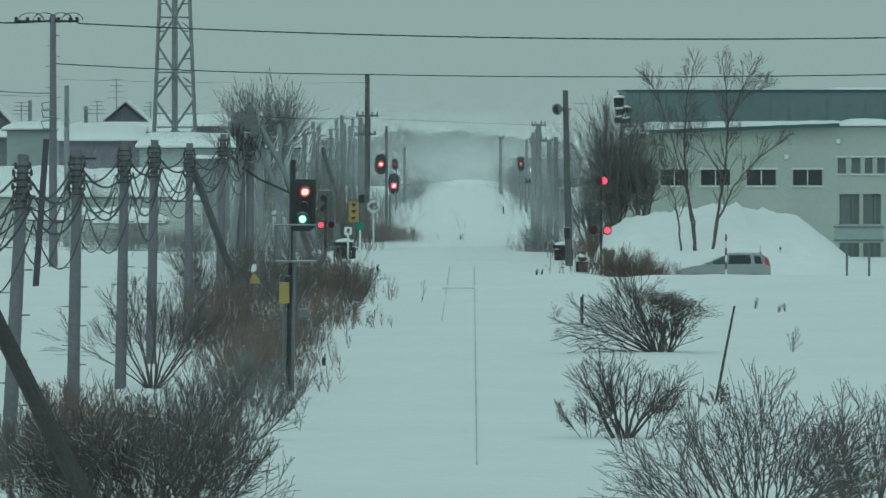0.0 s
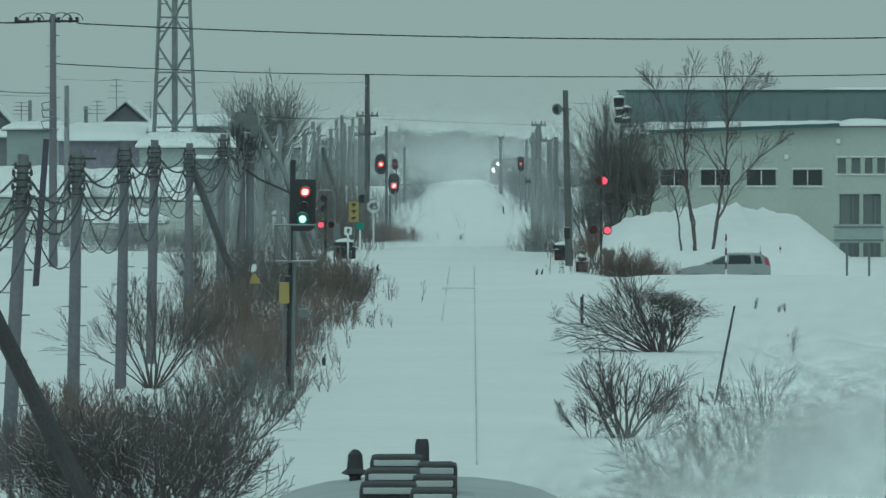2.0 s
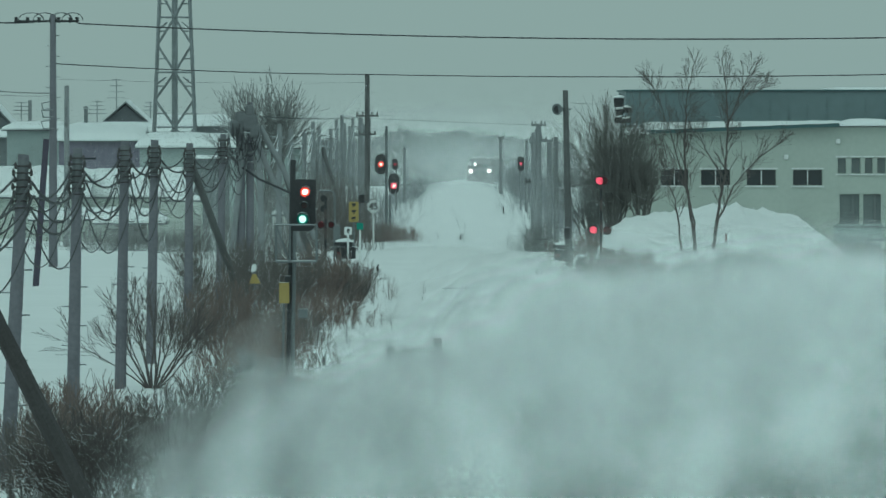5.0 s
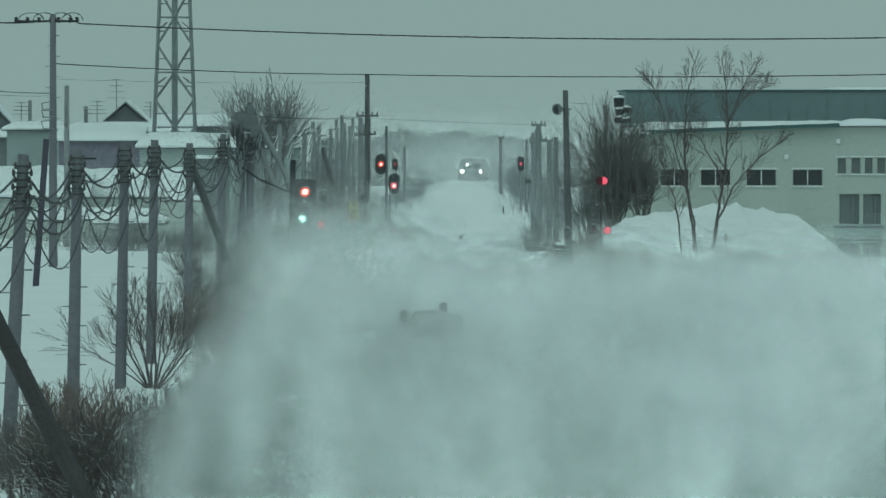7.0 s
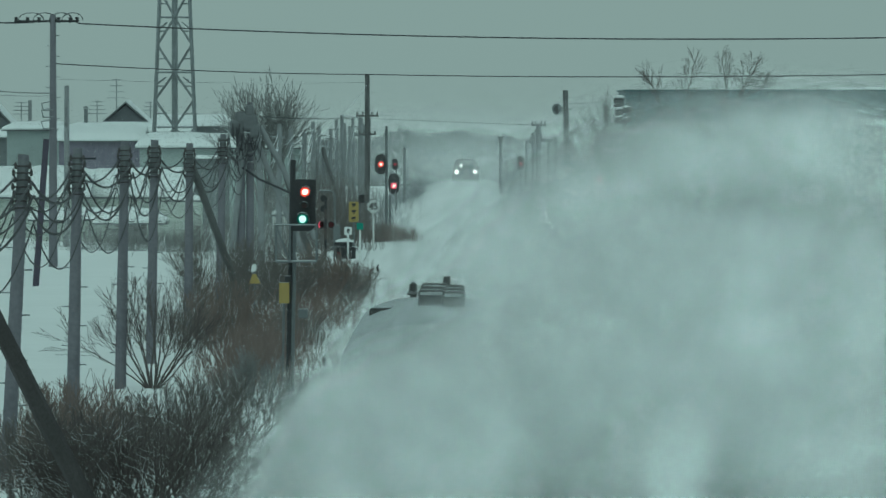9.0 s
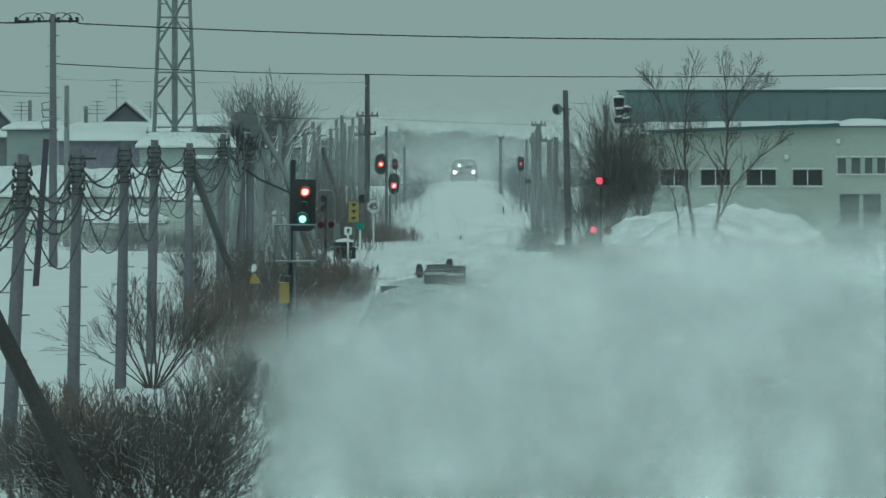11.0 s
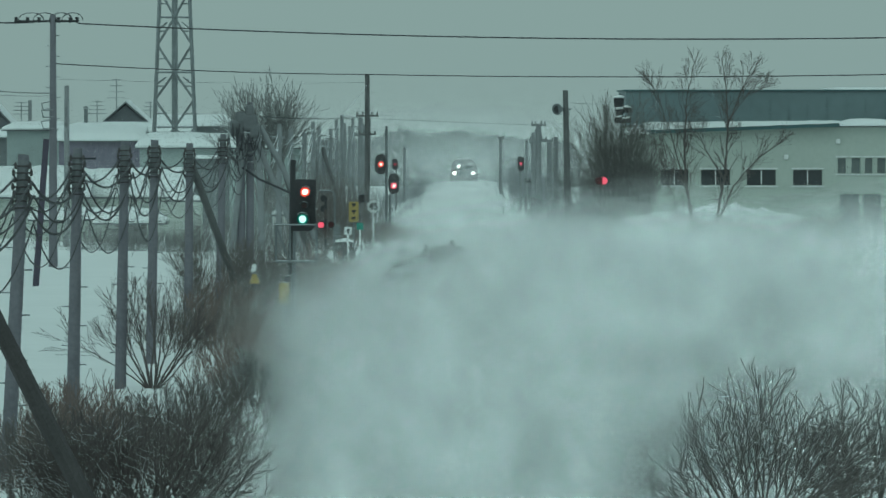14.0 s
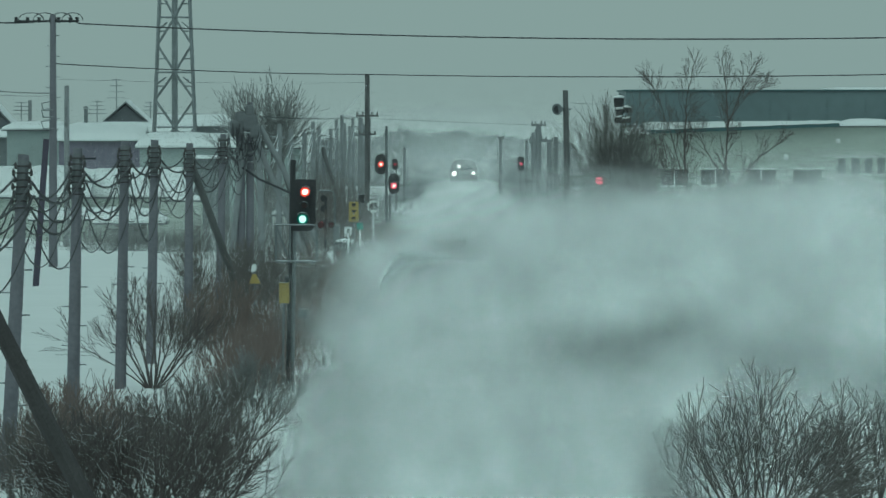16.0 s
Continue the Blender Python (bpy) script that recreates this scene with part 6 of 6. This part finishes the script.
bank(0, 4.77, 104, (2.08, 5.0, 2.2), ((3, 4.23), (3.5, 4.62), (4, 4.82), (5.2, 4.88), (6.2, 4.82), (6.5, 4.82), (7, 4.88), (7.5, 4.95), (8, 5.08), (8.5, 5.34), (9, 5.34), (10.2, 4.3), (11.5, 3.26), (12.5, SUNK),), 38)
bank(0, -3.00, 150, (1.71, 6.0, 2.3), ((5.2, SUNK), (6.5, 3.38), (7, 3.75), (7.5, 3.38), (8, 2.07), (8.5, 0.19), (9, 0.19), (10.2, 0.19), (11.5, 0.66), (12.5, 2.82), (13, 2.44), (13.5, 1.69), (14, 1.5), (14.5, 0.66), (15, -0.28), (15.5, -0.37), (16, -0.56),), 50)
bank(0, -1.69, 150, (1.83, 6.0, 2.3), ((5.2, SUNK), (6.5, 3.38), (7, 3.94), (7.5, 4.32), (8, 4.41), (8.5, 2.25), (9, 2.25), (10.2, 3), (11.5, 3.28), (12.5, 3.57), (13, 3.75), (13.5, 3.94), (14, 3.75), (14.5, 3.75), (15, 3), (15.5, 2.63), (16, 2.44),), 51)
bank(0, -0.26, 150, (2.40, 6.0, 2.3), ((6.5, SUNK), (7, 2.07), (7.5, 4.13), (8, 4.69), (8.5, 4.03), (9, 3.38), (10.2, 3.66), (11.5, 3.75), (12.5, 3.75), (13, 4.03), (13.5, 4.41), (14, 4.78), (14.5, 4.78), (15, 4.6), (15.5, 4.13), (16, 3.94),), 52)
bank(0, 1.24, 150, (2.55, 6.0, 2.3), ((3, SUNK), (3.5, 0.19), (4, 2.07), (5.2, 2.63), (6.5, 2.07), (7, 3), (7.5, 4.22), (8, 4.78), (8.5, 4.78), (9, 4.03), (10.2, 3.94), (11.5, 3.94), (12.5, 3.94), (13, 4.13), (13.5, 4.41), (14, 4.69), (14.5, 4.97), (15, 5.07), (15.5, 4.88), (16, 4.88),), 53)
bank(0, 2.93, 150, (2.85, 6.0, 2.3), ((3, 2.63), (3.5, 3.57), (4, 3.66), (5.2, 3.75), (6.5, 3.85), (7, 3.94), (7.5, 4.32), (8, 4.6), (8.5, 4.97), (9, 4.88), (10.2, 4.22), (11.5, 3.94), (12.5, 3.94), (13, 4.13), (13.5, 4.32), (14, 4.6), (14.5, 4.97), (15, 5.16), (15.5, 5.16), (16, 5.07),), 54)
bank(0, 4.80, 150, (3.00, 6.0, 2.3), ((3, 3.1), (3.5, 3.85), (4, 3.94), (5.2, 3.94), (6.5, 3.94), (7, 4.03), (7.5, 4.22), (8, 4.5), (8.5, 4.97), (9, 5.16), (10.2, 4.41), (11.5, 3.94), (12.5, 3.94), (13, 4.03), (13.5, 4.22), (14, 4.5), (14.5, 4.78), (15, 5.07), (15.5, 5.07), (16, 5.07),), 55)
bank(0, 6.67, 150, (3.00, 6.0, 2.3), ((3, 3.38), (3.5, 3.85), (4, 4.13), (5.2, 4.13), (6.5, 4.03), (7, 4.13), (7.5, 4.13), (8, 4.41), (8.5, 4.78), (9, 4.97), (10.2, 4.32), (11.5, 3.94), (12.5, 3.94), (13, 4.03), (13.5, 4.13), (14, 4.32), (14.5, 4.5), (15, 4.78), (15.5, 4.88), (16, 4.78),), 56)
bank(0, -4.06, 196, (2.23, 7.0, 2.5), ((8.5, -1.84), (9, -1.84), (10.2, -1.84), (11.5, -1.22), (12.5, 1.59), (13, 1.1), (13.5, 0.12), (14, -0.12), (14.5, -1.22), (15, -2.45), (15.5, -2.57), (16, -2.82),), 70)
bank(0, -2.34, 196, (2.39, 7.0, 2.5), ((8.5, 0.86), (9, 0.86), (10.2, 1.84), (11.5, 2.21), (12.5, 2.57), (13, 2.82), (13.5, 3.06), (14, 2.82), (14.5, 2.82), (15, 1.84), (15.5, 1.35), (16, 1.1),), 71)
bank(0, -0.48, 196, (3.14, 7.0, 2.5), ((8.5, 3.19), (9, 2.33), (10.2, 2.7), (11.5, 2.82), (12.5, 2.82), (13, 3.19), (13.5, 3.68), (14, 4.17), (14.5, 4.17), (15, 3.92), (15.5, 3.31), (16, 3.06),), 72)
bank(0, 1.48, 196, (3.33, 7.0, 2.5), ((8.5, 4.17), (9, 3.19), (10.2, 3.06), (11.5, 3.06), (12.5, 3.06), (13, 3.31), (13.5, 3.68), (14, 4.04), (14.5, 4.41), (15, 4.53), (15.5, 4.29), (16, 4.29),), 73)
bank(0, 3.68, 196, (3.72, 7.0, 2.5), ((8.5, 4.41), (9, 4.29), (10.2, 3.43), (11.5, 3.06), (12.5, 3.06), (13, 3.31), (13.5, 3.55), (14, 3.92), (14.5, 4.41), (15, 4.66), (15.5, 4.66), (16, 4.53),), 74)
bank(0, 6.13, 196, (3.92, 7.0, 2.5), ((8.5, 4.41), (9, 4.66), (10.2, 3.68), (11.5, 3.06), (12.5, 3.06), (13, 3.19), (13.5, 3.43), (14, 3.8), (14.5, 4.17), (15, 4.53), (15.5, 4.53), (16, 4.53),), 75)
bank(0, 8.58, 196, (3.92, 7.0, 2.5), ((8.5, 4.17), (9, 4.41), (10.2, 3.55), (11.5, 3.06), (12.5, 3.06), (13, 3.19), (13.5, 3.31), (14, 3.55), (14.5, 3.8), (15, 4.17), (15.5, 4.29), (16, 4.17),), 76)
# low drift that hangs behind the cloud, nearest the bridge
bank(0, -0.82, 86, (1.12, 4.0, 1.8), ((5.5, SUNK), (6.5, 3.98), (7, 4.3), (7.4, 4.41), (8.2, 4.41), (9, 4.14), (10.2, 4.19), (11.3, 4.3), (12.5, 4.35), (14, 4.3), (15, 3.76), (16, 3.23),), 110)
bank(0, 0.04, 86, (1.38, 4.0, 1.8), ((5.5, SUNK), (6.5, 3.98), (7, 4.3), (7.4, 4.57), (8.2, 4.62), (9, 4.52), (10.2, 4.52), (11.3, 4.52), (12.5, 4.52), (14, 4.57), (15, 4.46), (16, 4.25),), 111)
bank(0, 0.90, 86, (1.38, 4.0, 1.8), ((5.5, SUNK), (6.5, 3.98), (7, 4.35), (7.4, 4.57), (8.2, 4.62), (9, 4.57), (10.2, 4.57), (11.3, 4.57), (12.5, 4.41), (14, 4.09), (15, 3.98), (16, 3.98),), 112)
bank(0, 1.76, 86, (1.42, 4.0, 1.8), ((5.5, SUNK), (6.5, 4.09), (7, 4.41), (7.4, 4.57), (8.2, 4.62), (9, 4.62), (10.2, 4.52), (11.3, 4.41), (12.5, SUNK),), 113)
bank(0, 2.68, 86, (1.59, 4.0, 1.8), ((5.5, SUNK), (6.5, 4.14), (7, 4.41), (7.4, 4.52), (8.2, 4.57), (9, 4.62), (10.2, 4.41), (11.3, SUNK),), 114)
bank(0, 3.75, 86, (1.72, 4.0, 1.8), ((5.5, SUNK), (6.5, 4.14), (7, 4.41), (7.4, 4.52), (8.2, 4.57), (9, 4.62), (10.2, 4.41), (11.3, SUNK),), 115)
# low drift behind the wide shrub as the near cloud thins
bank(0, 2.6, 148, (2.1, 3.0, 1.9), ((9.8, SUNK), (11.2, 2.8), (13.5, 3.0), (16, 3.0)), 120)
bank(0, 4.2, 148, (2.1, 3.0, 1.9), ((9.8, SUNK), (11.2, 2.8), (13.5, 3.0), (16, 3.0)), 121)
bank(0, 6.0, 148, (2.1, 3.0, 1.9), ((9.8, SUNK), (11.2, 2.8), (13.5, 3.0), (16, 3.0)), 122)
# thin veils that drift on over the crossing and the office
bank(2, -3.10, 212, (3.44, 6.0, 3.0), ((4, SUNK), (6, 3.02), (7, 4.88), (7.5, 5.01), (8, 5.41), (8.5, 2.49), (9, 0.11), (10.2, 1.43), (11.5, 2.49), (12.5, 3.16), (13.5, 3.02), (14, 3.42), (15, 1.96), (16, 0.11),), 90)
bank(2, -0.56, 212, (3.82, 6.0, 3.0), ((6, SUNK), (7, 3.69), (7.5, 3.82), (8, 5.01), (8.5, 5.01), (9, 3.02), (10.2, 2.49), (11.5, 3.02), (12.5, 3.16), (13.5, 3.82), (14, 4.48), (15, 5.01), (16, 4.48),), 91)
bank(2, 1.56, 212, (3.60, 6.0, 3.0), ((2.5, SUNK), (3.5, 3.02), (4, 3.29), (6, 3.16), (7, 3.82), (7.5, 4.08), (8, 5.01), (8.5, 5.54), (9, 5.01), (10.2, 4.35), (11.5, 3.55), (12.5, 3.69), (13.5, 4.08), (14, 4.48), (15, 5.28), (16, 5.14),), 92)
bank(2, 3.95, 212, (4.03, 6.0, 3.0), ((2.5, SUNK), (3.5, 3.55), (4, 3.69), (6, 3.69), (7, 3.82), (7.5, 4.35), (8, 5.01), (8.5, 5.81), (9, 6.73), (10.2, 5.41), (11.5, 3.55), (12.5, 3.69), (13.5, 4.08), (14, 4.48), (15, 5.28), (16, 5.14),), 93)
bank(2, 6.60, 212, (4.24, 6.0, 3.0), ((2.5, SUNK), (3.5, 3.16), (4, 3.82), (6, 3.69), (7, 3.69), (7.5, 3.95), (8, 4.35), (8.5, 6.34), (9, 7.4), (10.2, 5.41), (11.5, 3.69), (12.5, 3.82), (13.5, 4.08), (14, 4.48), (15, 5.28), (16, 5.54),), 94)
bank(2, 9.25, 212, (4.24, 6.0, 3.0), ((2.5, SUNK), (3.5, 3.02), (4, 4.08), (6, 3.82), (7, 3.82), (7.5, 4.08), (8, 4.35), (8.5, 5.94), (9, 7.13), (10.2, 5.41), (11.5, 3.82), (12.5, 3.82), (13.5, 4.08), (14, 4.48), (15, 5.14), (16, 5.54),), 95)
# haze of falling snow far down the line
for px, y, top, size in ((800, 1085, 10.5, (40, 18, 10)), (700, 1075, 9.5, (30, 14, 9)), (900, 1070, 9.0, (26, 14, 9)), (820, 800, 10.0, (18, 20, 9)), (822, 925, 6.5, (9, 6, 6)), (760, 1100, 10.0, (36, 10, 9)), (860, 1055, 9.5, (30, 10, 9)), (820, 452, 8.0, (9, 5, 7)), (230, 446, 8.5, (14, 5, 8))):
    ob = new("snow_haze", PUFFS[3][px % 3])
    ob.matrix_world = pose(0.45 + (px - 836) * y / 16000, y, top - size[2]) @ Matrix.Diagonal((*size, 1))
    tagged(ob, "faint haze of falling snow over the line", "snow haze", "blown snow", "stuff")


def motions():
    walk(leaving_train, [(t, pose(0, y, 0)) for t, y in TRAIN_ROWS])
    walk(coming_train, [(t, pose(x, y, -1.3, 0, 0, turn)) for t, x, y, turn in ((0, 6.1, 1005, -20), (1.5, 4.3, 1000, -16), (3.5, 2.4, 993, -10), (5, 1.3, 988, -6), (7.0, 0.35, 981, -2), (9.0, -0.25, 974, 0), (12.5, -0.45, 964, 0), (16.0, -0.45, 955, 0))])
    for lamps, first in ((FLASH_A, True), (FLASH_B, False)):
        for drum, x, y, z in lamps:
            lit, rows = first, []
            flips = [0.05] + [0.65 + 0.6 * k for k in range(26)]
            turn = 0 if lit else 180
            rows.append((0, pose(x, y, z, 0, 0, turn)))
            for t in flips:
                for i in (1, 2, 3):
                    rows.append((t - 0.034 + 0.034 * i - (0.034 if t > 0.1 else 0), pose(x, y, z, 0, 0, turn + 60 * i)))
                    if i == 1 and t > 0.1:
                        rows.insert(-1, (t - 0.068, pose(x, y, z, 0, 0, turn)))
                turn += 180
            rows.append((16.0, pose(x, y, z, 0, 0, turn)))
            walk(drum, rows)
    for ob, rows, seed in BILLOWS:
        walk(ob, [(t, pose(x, y, z, 0, 0, (seed * 7) % 19 - 9 + 0.8 * math.sin(t + seed))) for t, x, y, z in rows])


motions()
